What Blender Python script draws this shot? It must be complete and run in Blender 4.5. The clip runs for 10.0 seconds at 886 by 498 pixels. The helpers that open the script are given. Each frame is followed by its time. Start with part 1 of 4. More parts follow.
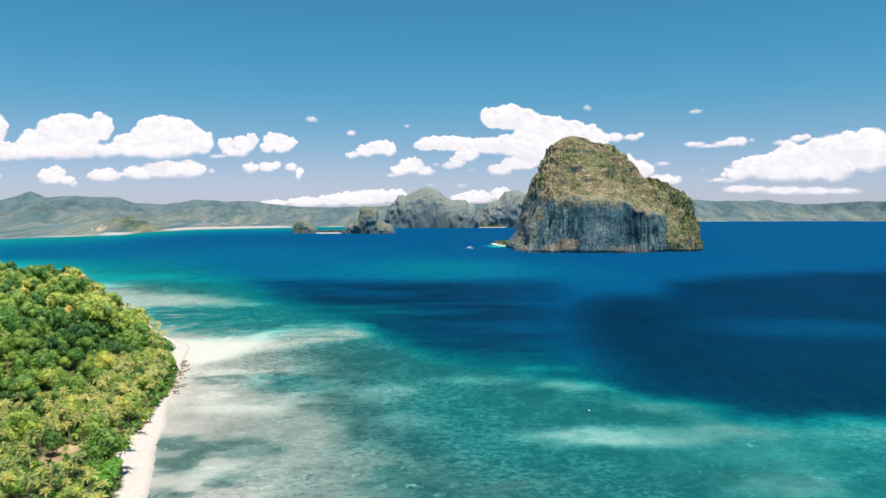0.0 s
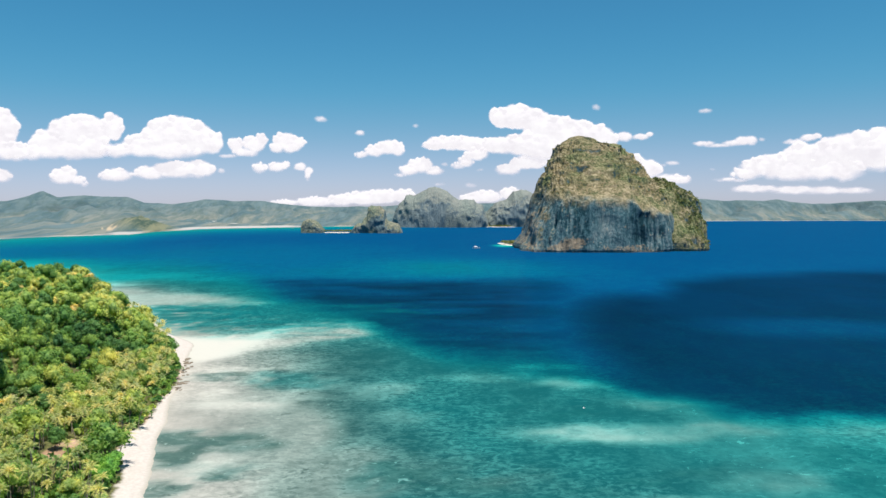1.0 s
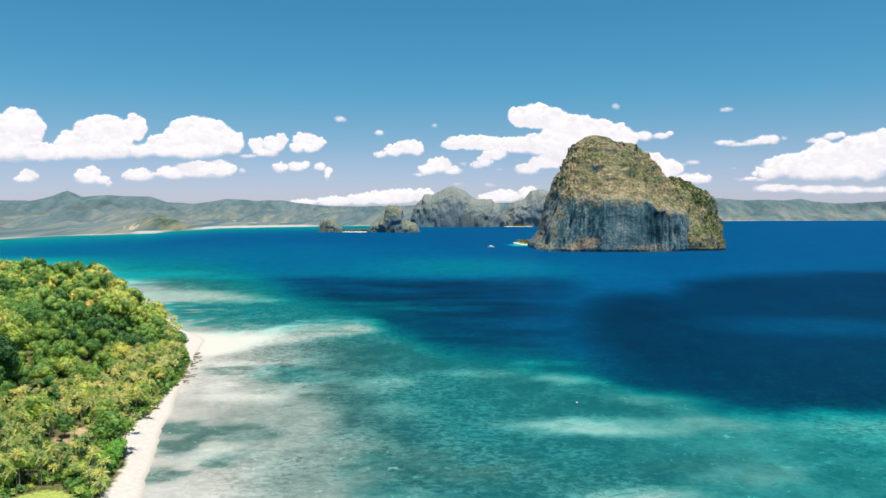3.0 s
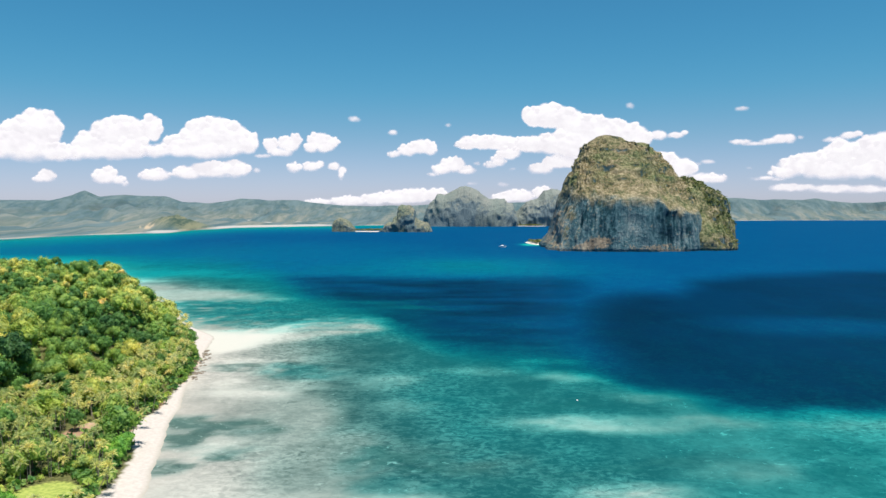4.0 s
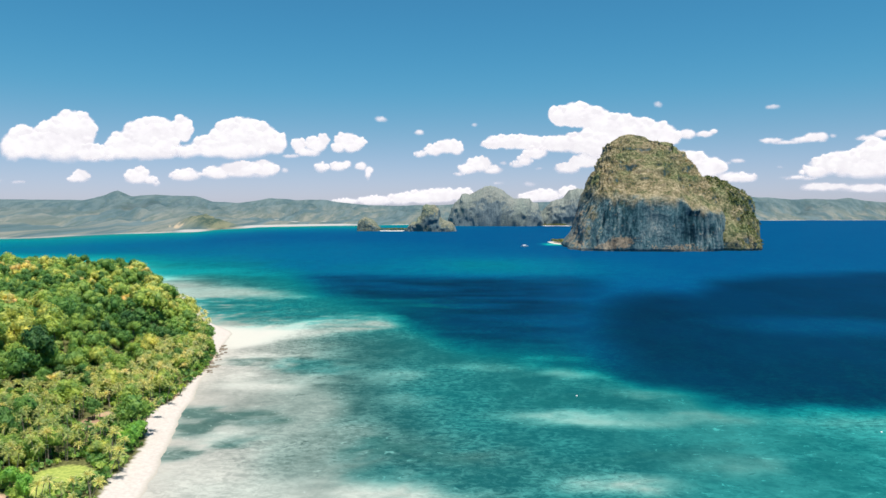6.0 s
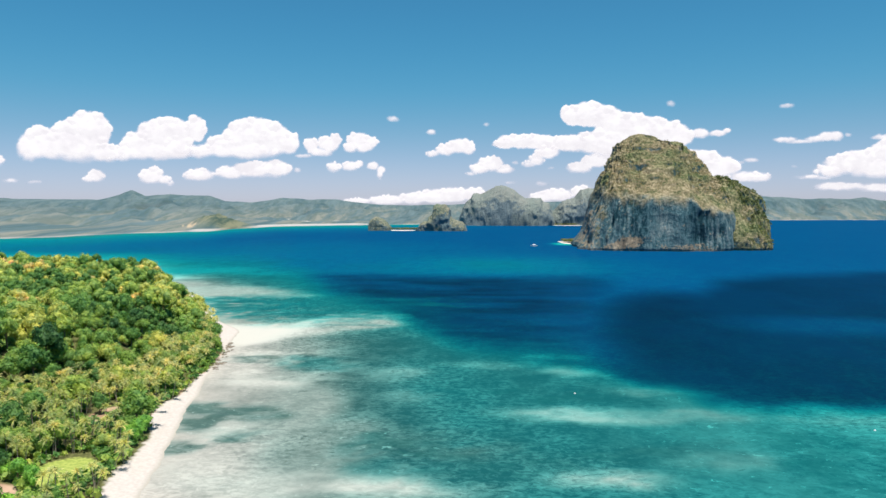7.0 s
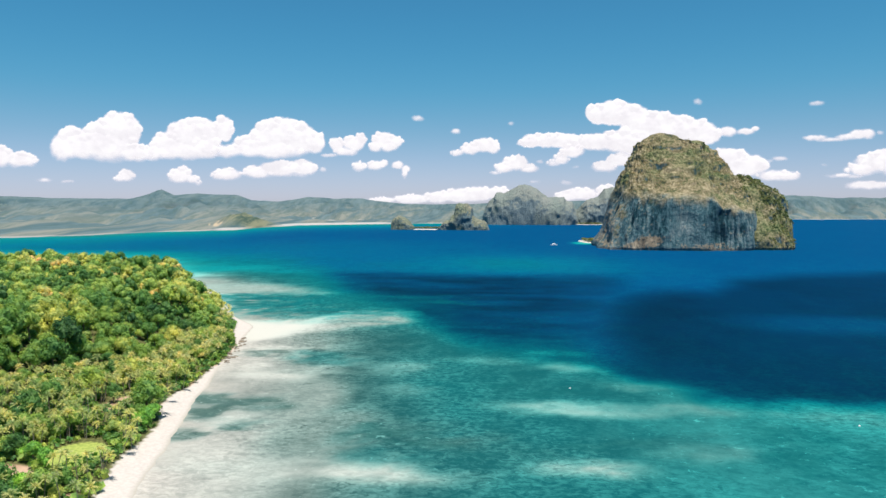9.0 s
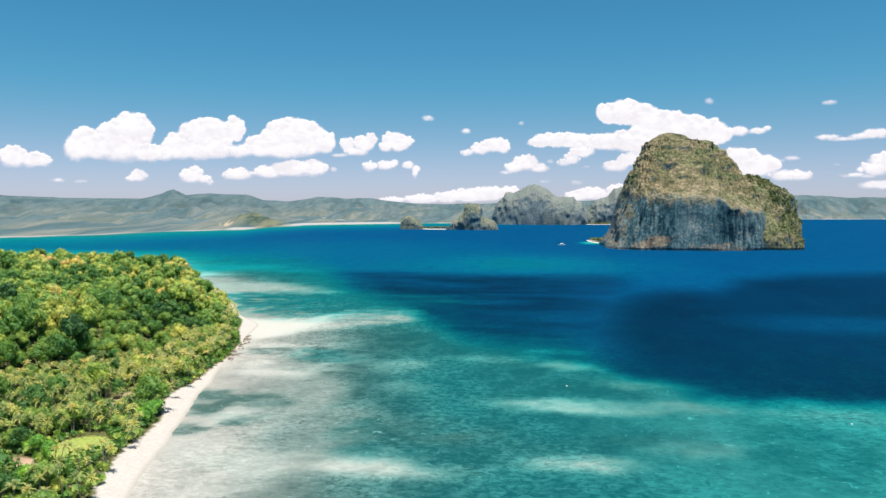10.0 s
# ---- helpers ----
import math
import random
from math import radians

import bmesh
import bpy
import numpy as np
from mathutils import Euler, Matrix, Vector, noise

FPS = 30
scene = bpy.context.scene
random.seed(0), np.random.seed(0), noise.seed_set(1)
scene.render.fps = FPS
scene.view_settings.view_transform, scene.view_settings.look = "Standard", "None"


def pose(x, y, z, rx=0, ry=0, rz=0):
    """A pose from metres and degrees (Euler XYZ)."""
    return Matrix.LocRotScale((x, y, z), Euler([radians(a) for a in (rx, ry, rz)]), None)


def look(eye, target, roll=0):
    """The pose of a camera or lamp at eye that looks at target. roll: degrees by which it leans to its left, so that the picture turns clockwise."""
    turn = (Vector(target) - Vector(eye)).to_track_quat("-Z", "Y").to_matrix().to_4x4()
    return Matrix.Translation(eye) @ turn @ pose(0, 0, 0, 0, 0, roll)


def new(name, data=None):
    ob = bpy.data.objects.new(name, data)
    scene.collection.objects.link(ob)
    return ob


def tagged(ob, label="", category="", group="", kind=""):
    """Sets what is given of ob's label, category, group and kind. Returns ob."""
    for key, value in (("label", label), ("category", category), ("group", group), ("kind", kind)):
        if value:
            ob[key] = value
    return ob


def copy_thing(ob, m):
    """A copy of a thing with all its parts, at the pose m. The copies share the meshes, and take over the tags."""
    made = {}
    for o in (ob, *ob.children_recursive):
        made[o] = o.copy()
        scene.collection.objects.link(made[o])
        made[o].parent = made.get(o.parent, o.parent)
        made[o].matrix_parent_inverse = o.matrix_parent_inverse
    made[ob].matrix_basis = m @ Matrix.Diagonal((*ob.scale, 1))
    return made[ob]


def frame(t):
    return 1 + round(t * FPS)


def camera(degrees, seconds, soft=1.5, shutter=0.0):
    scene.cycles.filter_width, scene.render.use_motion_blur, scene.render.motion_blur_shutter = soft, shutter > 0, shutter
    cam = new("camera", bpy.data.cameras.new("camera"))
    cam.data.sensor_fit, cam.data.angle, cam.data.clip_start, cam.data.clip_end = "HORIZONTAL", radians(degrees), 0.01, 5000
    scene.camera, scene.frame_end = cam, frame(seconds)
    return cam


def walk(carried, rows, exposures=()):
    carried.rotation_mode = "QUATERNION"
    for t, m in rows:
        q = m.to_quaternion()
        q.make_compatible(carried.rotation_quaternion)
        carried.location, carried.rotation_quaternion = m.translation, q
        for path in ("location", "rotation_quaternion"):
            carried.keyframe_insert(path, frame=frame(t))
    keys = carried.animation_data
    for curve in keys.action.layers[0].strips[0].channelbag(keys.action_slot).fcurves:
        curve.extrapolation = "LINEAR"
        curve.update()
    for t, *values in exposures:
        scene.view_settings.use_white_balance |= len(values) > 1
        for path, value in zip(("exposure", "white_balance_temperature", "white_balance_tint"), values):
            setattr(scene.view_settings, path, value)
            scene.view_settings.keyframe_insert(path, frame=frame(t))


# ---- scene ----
PATH = [  # seconds, x, y, z, pitch, yaw
    (0, 0.00, 0.00, 80.00, -3.413, 0.000),
    (0.5, 2.59, -2.34, 80.15, -3.439, 0.331),
    (1, 5.12, -4.18, 80.14, -3.443, 0.731),
    (1.5, 7.31, -5.87, 79.96, -3.439, 1.099),
    (2, 9.68, -7.69, 79.87, -3.451, 1.445),
    (2.5, 12.23, -9.70, 79.84, -3.463, 1.835),
    (4, 19.87, -16.32, 80.14, -3.510, 3.425),
    (4.5, 22.40, -18.34, 80.24, -3.511, 3.971),
    (5, 24.95, -20.38, 80.29, -3.516, 4.523),
    (5.5, 27.86, -22.46, 80.22, -3.530, 5.081),
    (7, 36.52, -28.87, 80.55, -3.577, 6.576),
    (7.5, 39.71, -31.19, 80.61, -3.610, 7.103),
    (8, 42.70, -33.10, 80.76, -3.618, 7.607),
    (8.5, 45.94, -35.40, 80.82, -3.631, 8.123),
    (9, 49.48, -37.81, 80.94, -3.654, 8.627),
    (9.5, 52.76, -39.86, 80.94, -3.659, 9.107),
    (10, 55.58, -41.41, 81.00, -3.671, 9.491),
]
cam = camera(62.4, 10.0)
walk(cam, [(t, pose(x, y, z, 90 + p, 0, w)) for t, x, y, z, p, w in PATH], exposures=((0, 0.4), (10, 0.4)))

# ---- daylight ----
SUN_TO = Vector((0.16, -0.22, 0.96)).normalized()
sun_elev = math.asin(SUN_TO.z)
sun_rot = math.atan2(SUN_TO.x, SUN_TO.y)
world = bpy.data.worlds.new("daylight")
scene.world = world
world.use_nodes = True
wt = world.node_tree
sky = wt.nodes.new("ShaderNodeTexSky")
sky.sky_type = 'NISHITA'
sky.sun_disc = False
sky.sun_elevation = sun_elev
sky.sun_rotation = sun_rot
sky.altitude = 0.0
sky.air_density = 1.0
sky.dust_density = 0.1
sky.ozone_density = 3.0
# clear maritime air: deep cyan-blue overhead, paler and greyer towards the horizon
where = wt.nodes.new("ShaderNodeTexCoord")
split = wt.nodes.new("ShaderNodeSeparateXYZ")
wt.links.new(where.outputs["Generated"], split.inputs[0])
haze = wt.nodes.new("ShaderNodeValToRGB")
haze.color_ramp.interpolation = 'B_SPLINE'
for at, tint in ((0.04, (0.57, 0.610, 0.88)), (0.09, (0.45, 0.605, 0.735)), (0.15, (0.265, 0.66, 0.755)), (0.24, (0.235, 0.68, 0.775))):
    haze.color_ramp.elements.new(at).color = (*tint, 1)
haze.color_ramp.elements[0].color = (0.53, 0.61, 1.0, 1)
haze.color_ramp.elements[-1].color = (0.235, 0.68, 0.775, 1)
wt.links.new(split.outputs[2], haze.inputs[0])
tone = wt.nodes.new("ShaderNodeMix")
tone.data_type, tone.blend_type = 'RGBA', 'MULTIPLY'
tone.inputs[0].default_value = 1.0
wt.links.new(sky.outputs[0], tone.inputs[6])
wt.links.new(haze.outputs[0], tone.inputs[7])
wt.links.new(tone.outputs[2], wt.nodes["Background"].inputs[0])
wt.nodes["Background"].inputs[1].default_value = 0.097
sun = new("sun", bpy.data.lights.new("sun", 'SUN'))
sun.data.energy = 5.0
sun.data.angle = radians(0.6)
sun.data.color = (1.0, 0.95, 0.86)
sun.matrix_world = look((0, 0, 600), Vector((0, 0, 600)) - SUN_TO)


# ---- small tools ----
def hash3(ix, iy, iz, seed):
    n = (ix * 374761393 + iy * 668265263 + iz * 2147483647 + seed * 974634777) & 0xFFFFFFFF
    n = ((n ^ (n >> 13)) * 1274126177) & 0xFFFFFFFF
    n = ((n ^ (n >> 16)) * 2246822519) & 0xFFFFFFFF
    return ((n ^ (n >> 15)) & 0xFFFFFF) / float(0xFFFFFF)


def vnoise(x, y, z=0.0, seed=0):
    """Smooth value noise in -1..1 for arrays."""
    x, y, z = np.broadcast_arrays(np.asarray(x, float), np.asarray(y, float), np.asarray(z, float))
    fx, fy, fz = np.floor(x), np.floor(y), np.floor(z)
    ix, iy, iz = fx.astype(np.int64), fy.astype(np.int64), fz.astype(np.int64)
    u, v, w = x - fx, y - fy, z - fz
    u, v, w = (q * q * q * (q * (q * 6 - 15) + 10) for q in (u, v, w))
    out = 0
    for dx in (0, 1):
        for dy in (0, 1):
            for dz in (0, 1):
                k = (u if dx else 1 - u) * (v if dy else 1 - v) * (w if dz else 1 - w)
                out = out + k * hash3(ix + dx, iy + dy, iz + dz, seed)
    return out * 2 - 1


def fbm(x, y, z=0.0, octaves=4, seed=0):
    total, amp, norm = 0, 1.0, 0
    for o in range(octaves):
        total = total + amp * vnoise(np.asarray(x) * 2 ** o + 17.3 * o, np.asarray(y) * 2 ** o, np.asarray(z) * 2 ** o, seed + o)
        norm += amp
        amp *= 0.5
    return total / norm


def step(a, b, x):
    t = np.clip((np.asarray(x, float) - a) / (b - a), 0, 1)
    return t * t * (3 - 2 * t)


def mesh_of(name, verts, faces, material=None, smooth=False, attributes=None):
    me = bpy.data.meshes.new(name)
    me.from_pydata(np.asarray(verts).tolist(), [], [tuple(f) for f in (faces.tolist() if isinstance(faces, np.ndarray) else faces)])
    if smooth:
        me.polygons.foreach_set("use_smooth", np.ones(len(me.polygons), bool))
    for key, values in (attributes or {}).items():
        me.attributes.new(key, 'FLOAT', 'POINT').data.foreach_set("value", np.asarray(values, np.float32))
    if material:
        me.materials.append(material)
    me.update()
    return me


def part(name, me, parent, label="", kind=""):
    ob = new(name, me)
    ob.parent = parent
    return tagged(ob, label, kind=kind)


def grid_faces(rows, cols, wrap=False):
    c = np.arange(cols if wrap else cols - 1)
    r = np.arange(rows - 1)
    R, C = np.meshgrid(r, c, indexing="ij")
    C2 = (C + 1) % cols
    return np.stack([R * cols + C, R * cols + C2, (R + 1) * cols + C2, (R + 1) * cols + C], -1).reshape(-1, 4)


class Nodes:
    """Short hand for node trees."""

    def __init__(self, name):
        self.mat = bpy.data.materials.new(name)
        self.mat.use_nodes = True
        self.t = self.mat.node_tree
        self.bsdf = self.t.nodes["Principled BSDF"]
        self.out = self.t.nodes["Material Output"]

    def add(self, kind, **inputs):
        n = self.t.nodes.new(kind)
        for k, v in inputs.items():
            self.put(n, k.replace("_", " "), v)
        return n

    def put(self, node, key, value):
        sock = node.inputs[key]
        if hasattr(value, "links"):
            self.t.links.new(value, sock)
        else:
            sock.default_value = value

    def noise(self, vec, scale, detail=4.0, rough=0.55, dist=0.0):
        n = self.add("ShaderNodeTexNoise", Scale=scale, Detail=detail, Roughness=rough, Distortion=dist)
        self.t.links.new(vec, n.inputs["Vector"])
        return n.outputs[0]

    def ramp(self, fac, stops, linear=True):
        n = self.add("ShaderNodeValToRGB")
        self.t.links.new(fac, n.inputs[0])
        e = n.color_ramp.elements
        while len(e) < len(stops):
            e.new(0.5)
        for el, (p, c) in zip(e, stops):
            el.position = p
            el.color = (*c, 1) if isinstance(c, tuple) else (c, c, c, 1)
        return n.outputs[0]

    def mix(self, fac, a, b, mode='MIX'):
        n = self.t.nodes.new("ShaderNodeMix")
        n.data_type = 'RGBA'
        n.blend_type = mode
        for i, v in ((0, fac), (6, a), (7, b)):
            if hasattr(v, "links"):
                self.t.links.new(v, n.inputs[i])
            else:
                n.inputs[i].default_value = (*v, 1) if isinstance(v, tuple) else v
        return n.outputs[2]

    def math(self, op, a, b=0.0, clamp=False):
        n = self.t.nodes.new("ShaderNodeMath")
        n.operation = op
        n.use_clamp = clamp
        for i, v in ((0, a), (1, b)):
            if hasattr(v, "links"):
                self.t.links.new(v, n.inputs[i])
            else:
                n.inputs[i].default_value = v
        return n.outputs[0]

    def spread(self, v, a, b, c=0.0, d=1.0):
        n = self.add("ShaderNodeMapRange")
        n.interpolation_type = 'SMOOTHSTEP'
        self.t.links.new(v, n.inputs[0])
        for i, q in enumerate((a, b, c, d)):
            n.inputs[i + 1].default_value = q
        return n.outputs[0]

    def place(self, scale=(1, 1, 1)):
        g = self.t.nodes.new("ShaderNodeNewGeometry")
        m = self.add("ShaderNodeMapping")
        m.inputs["Scale"].default_value = scale
        self.t.links.new(g.outputs["Position"], m.inputs[0])
        return m.outputs[0]

    def local(self, scale=(1, 1, 1)):
        g = self.t.nodes.new("ShaderNodeTexCoord")
        m = self.add("ShaderNodeMapping")
        m.inputs["Scale"].default_value = scale
        self.t.links.new(g.outputs["Object"], m.inputs[0])
        return m.outputs[0]

    def axis(self, vec, which):
        n = self.add("ShaderNodeSeparateXYZ")
        self.t.links.new(vec, n.inputs[0])
        return n.outputs[which]

    def normal(self):
        return self.t.nodes.new("ShaderNodeNewGeometry").outputs["Normal"]

    def attr(self, name):
        n = self.t.nodes.new("ShaderNodeAttribute")
        n.attribute_name = name
        return n.outputs["Fac"]

    def chance(self):
        return self.t.nodes.new("ShaderNodeObjectInfo").outputs["Random"]

    def bump(self, height, strength, distance):
        n = self.add("ShaderNodeBump", Strength=strength, Distance=distance)
        self.t.links.new(height, n.inputs["Height"])
        self.t.links.new(n.outputs[0], self.bsdf.inputs["Normal"])

    def done(self, color, rough=0.8, spec=0.3):
        self.put(self.bsdf, "Base Color", (*color, 1) if isinstance(color, tuple) else color)
        self.put(self.bsdf, "Roughness", rough)
        self.put(self.bsdf, "Specular IOR Level", spec)
        return self.mat


# ---- materials ----
def sea_material():
    """Sea water over sand and weed: the bottom's colour fades with the water over it, red first, and the water's own blue takes over."""
    n = Nodes("sea_water")
    p = n.place()
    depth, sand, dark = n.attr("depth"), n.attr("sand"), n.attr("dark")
    fine = n.noise(n.place((0.7, 1, 1)), 0.40, 6, 0.72, 0.8)
    reef = n.noise(n.place((1, 0.7, 1)), 0.06, 6, 0.66)
    wide = n.noise(n.place((1, 0.5, 1)), 0.012, 4, 0.55)
    grain = n.spread(fine, 0.34, 0.66, -0.5, 0.5)
    spots = n.math('ADD', n.math('MULTIPLY', n.math('SUBTRACT', reef, 0.5), 0.95), n.math('MULTIPLY', n.math('MULTIPLY', grain, 0.58), n.spread(wide, 0.38, 0.58, 0.25, 1.0)))
    spots = n.math('ADD', spots, n.math('MULTIPLY', n.math('SUBTRACT', wide, 0.5), 0.8))
    room = n.spread(sand, 1.02, 0.7, 0.12, 1.0)
    amount = n.math('ADD', sand, n.math('MULTIPLY', n.math('MULTIPLY', spots, 0.62), room), True)
    bottom = n.mix(amount, (0.034, 0.060, 0.056), (0.54, 0.475, 0.425))
    tufts = n.math('ADD', n.math('MULTIPLY', n.math('SUBTRACT', n.noise(n.place((0.6, 1, 1)), 0.10, 6, 0.66, 1.2), 0.5), 5.2), n.math('MULTIPLY', n.math('SUBTRACT', fine, 0.5), 1.6))
    bottom = n.mix(n.math('MULTIPLY', n.math('MULTIPLY', n.spread(n.math('ADD', n.attr("weed"), tufts), 0.30, 0.95), n.spread(n.attr("weed"), 0.05, 0.5)), 0.50), bottom, (0.040, 0.076, 0.064))
    heads = n.math('MULTIPLY', n.spread(n.noise(n.place((0.8, 1, 1)), 0.30, 4, 0.6, 1.2), 0.53, 0.63), n.spread(n.math('ADD', reef, n.math('MULTIPLY', wide, 0.6)), 0.74, 0.92, 0.10, 0.62))
    bottom = n.mix(n.math('MULTIPLY', heads, n.spread(sand, 0.62, 0.35)), bottom, (0.020, 0.044, 0.042))
    flecks = n.math('MULTIPLY', n.spread(n.noise(n.place((0.74, 1.06, 1)), 0.36, 5, 0.66, 1.0), 0.60, 0.70), n.spread(sand, 0.04, 0.20, 0.15, 0.55))
    bottom = n.mix(flecks, bottom, (0.46, 0.43, 0.39))
    metres = n.math('MULTIPLY', depth, n.math('ADD', 0.6, n.math('MULTIPLY', wide, 0.8)))
    thru = n.add("ShaderNodeCombineColor")
    for i, k in enumerate((-0.44, -0.055, -0.060)):
        n.t.links.new(n.math('EXPONENT', n.math('MULTIPLY', metres, k)), thru.inputs[i])
    seen = n.mix(1.0, bottom, thru.outputs[0], 'MULTIPLY')
    blue = n.mix(n.spread(metres, 5.0, 24.0), (0.0005, 0.082, 0.110), (0.0004, 0.039, 0.130))
    # dark: cloud shadow painted into the water's own colour
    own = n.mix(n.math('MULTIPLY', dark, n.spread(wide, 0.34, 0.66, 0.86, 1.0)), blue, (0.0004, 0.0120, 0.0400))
    veil = n.math('SUBTRACT', 1.0, n.math('EXPONENT', n.math('MULTIPLY', n.math('MAXIMUM', n.math('SUBTRACT', metres, 1.0), 0.0), -0.13)))
    murk = n.mix(veil, (0.0, 0.0, 0.0), own)
    # the same painted shadow darkens the bottom's colour
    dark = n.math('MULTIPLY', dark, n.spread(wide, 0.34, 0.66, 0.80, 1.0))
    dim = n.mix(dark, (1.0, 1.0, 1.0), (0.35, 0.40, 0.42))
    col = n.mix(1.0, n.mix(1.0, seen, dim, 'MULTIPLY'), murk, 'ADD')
    ripple = n.noise(n.place((1, 1.6, 1)), 0.35, 4, 0.6)
    n.bump(ripple, 0.25, 0.6)
    matt = n.add("ShaderNodeBsdfDiffuse")
    n.t.links.new(col, matt.inputs[0])
    shine = n.add("ShaderNodeBsdfGlossy", Roughness=0.28)
    mx = n.add("ShaderNodeMixShader", Fac=0.012)
    n.t.links.new(n.bsdf.inputs["Normal"].links[0].from_socket, shine.inputs["Normal"])
    n.t.links.new(matt.outputs[0], mx.inputs[1])
    n.t.links.new(shine.outputs[0], mx.inputs[2])
    n.t.links.new(mx.outputs[0], n.out.inputs[0])
    return n.mat


def ground_material():
    n = Nodes("beach_and_soil")
    p = n.place()
    inland, meadow = n.attr("inland"), n.attr("meadow")
    big, small = n.noise(p, 0.06, 5), n.noise(p, 0.9, 5)
    sand = n.mix(n.spread(small, 0.3, 0.7), (0.455, 0.405, 0.368), (0.535, 0.482, 0.442))
    sand = n.mix(n.spread(inland, 1.8, -1.0), sand, (0.36, 0.33, 0.28))
    soil = n.mix(n.spread(big, 0.4, 0.62), (0.30, 0.19, 0.12), (0.46, 0.31, 0.22))
    grass = n.mix(n.spread(small, 0.3, 0.7), (0.22, 0.28, 0.06), (0.36, 0.40, 0.10))
    litter = n.mix(n.spread(small, 0.35, 0.65), (0.07, 0.075, 0.025), (0.13, 0.13, 0.05))
    earth = n.mix(n.spread(n.math('ADD', meadow, n.math('MULTIPLY', n.math('SUBTRACT', small, 0.5), 0.5)), 0.35, 0.6), litter, grass)
    earth = n.mix(n.spread(n.attr("bare"), 0.35, 0.65), earth, soil)
    edge = n.math('ADD', n.attr("past_beach"), n.math('MULTIPLY', n.math('SUBTRACT', n.noise(p, 0.35, 5), 0.5), 5.0))
    col = n.mix(n.spread(edge, -0.8, 1.2), sand, earth)
    n.bump(small, 0.5, 0.15)
    return n.done(col, 0.92, 0.15)


def leaf_material(name, stops, tint="chance", gain=1.0):
    n = Nodes(name)
    if tint == "chance":
        spot_at = n.t.nodes.new("ShaderNodeObjectInfo")
        drift = n.noise(spot_at.outputs["Location"], 0.022, 3, 0.5)
        high = n.spread(n.axis(spot_at.outputs["Location"], 2), 8, 40, -0.12, 0.10)
        who = n.math('ADD', n.math('MULTIPLY', spot_at.outputs["Random"], 0.50), n.math('MULTIPLY', n.spread(drift, 0.3, 0.7), 0.50))
        who = n.math('MINIMUM', n.math('ADD', who, high, True), 0.72)
    else:
        who = n.attr("tint")
    base = n.ramp(who, stops)
    rnd = n.t.nodes.new("ShaderNodeNewGeometry").outputs["Random Per Island"]
    light = n.spread(rnd, 0, 1, 0.90 * gain, 1.12 * gain)
    patch = n.noise(n.place(), 0.22, 4, 0.6)
    col = n.mix(1.0, base, light, 'MULTIPLY')
    col = n.mix(n.spread(patch, 0.36, 0.64), n.mix(1.0, col, (0.69, 0.81, 0.87), 'MULTIPLY'), n.mix(1.0, col, (1.45, 1.23, 1.0), 'MULTIPLY'))
    n.put(n.bsdf, "Base Color", col)
    n.put(n.bsdf, "Roughness", 0.6)
    n.put(n.bsdf, "Specular IOR Level", 0.25)
    tr = n.add("ShaderNodeBsdfTranslucent")
    n.t.links.new(n.mix(1.0, col, (1.12, 1.18, 0.75), 'MULTIPLY'), tr.inputs[0])
    mx = n.add("ShaderNodeMixShader", Fac=0.4)
    n.t.links.new(n.bsdf.outputs[0], mx.inputs[1])
    n.t.links.new(tr.outputs[0], mx.inputs[2])
    n.t.links.new(mx.outputs[0], n.out.inputs[0])
    return n.mat


def bark_material(name, a, b):
    n = Nodes(name)
    s = n.noise(n.local((1, 1, 0.3)), 6, 5)
    n.bump(s, 0.6, 0.03)
    return n.done(n.mix(n.spread(s, 0.35, 0.65), a, b), 0.9, 0.1)


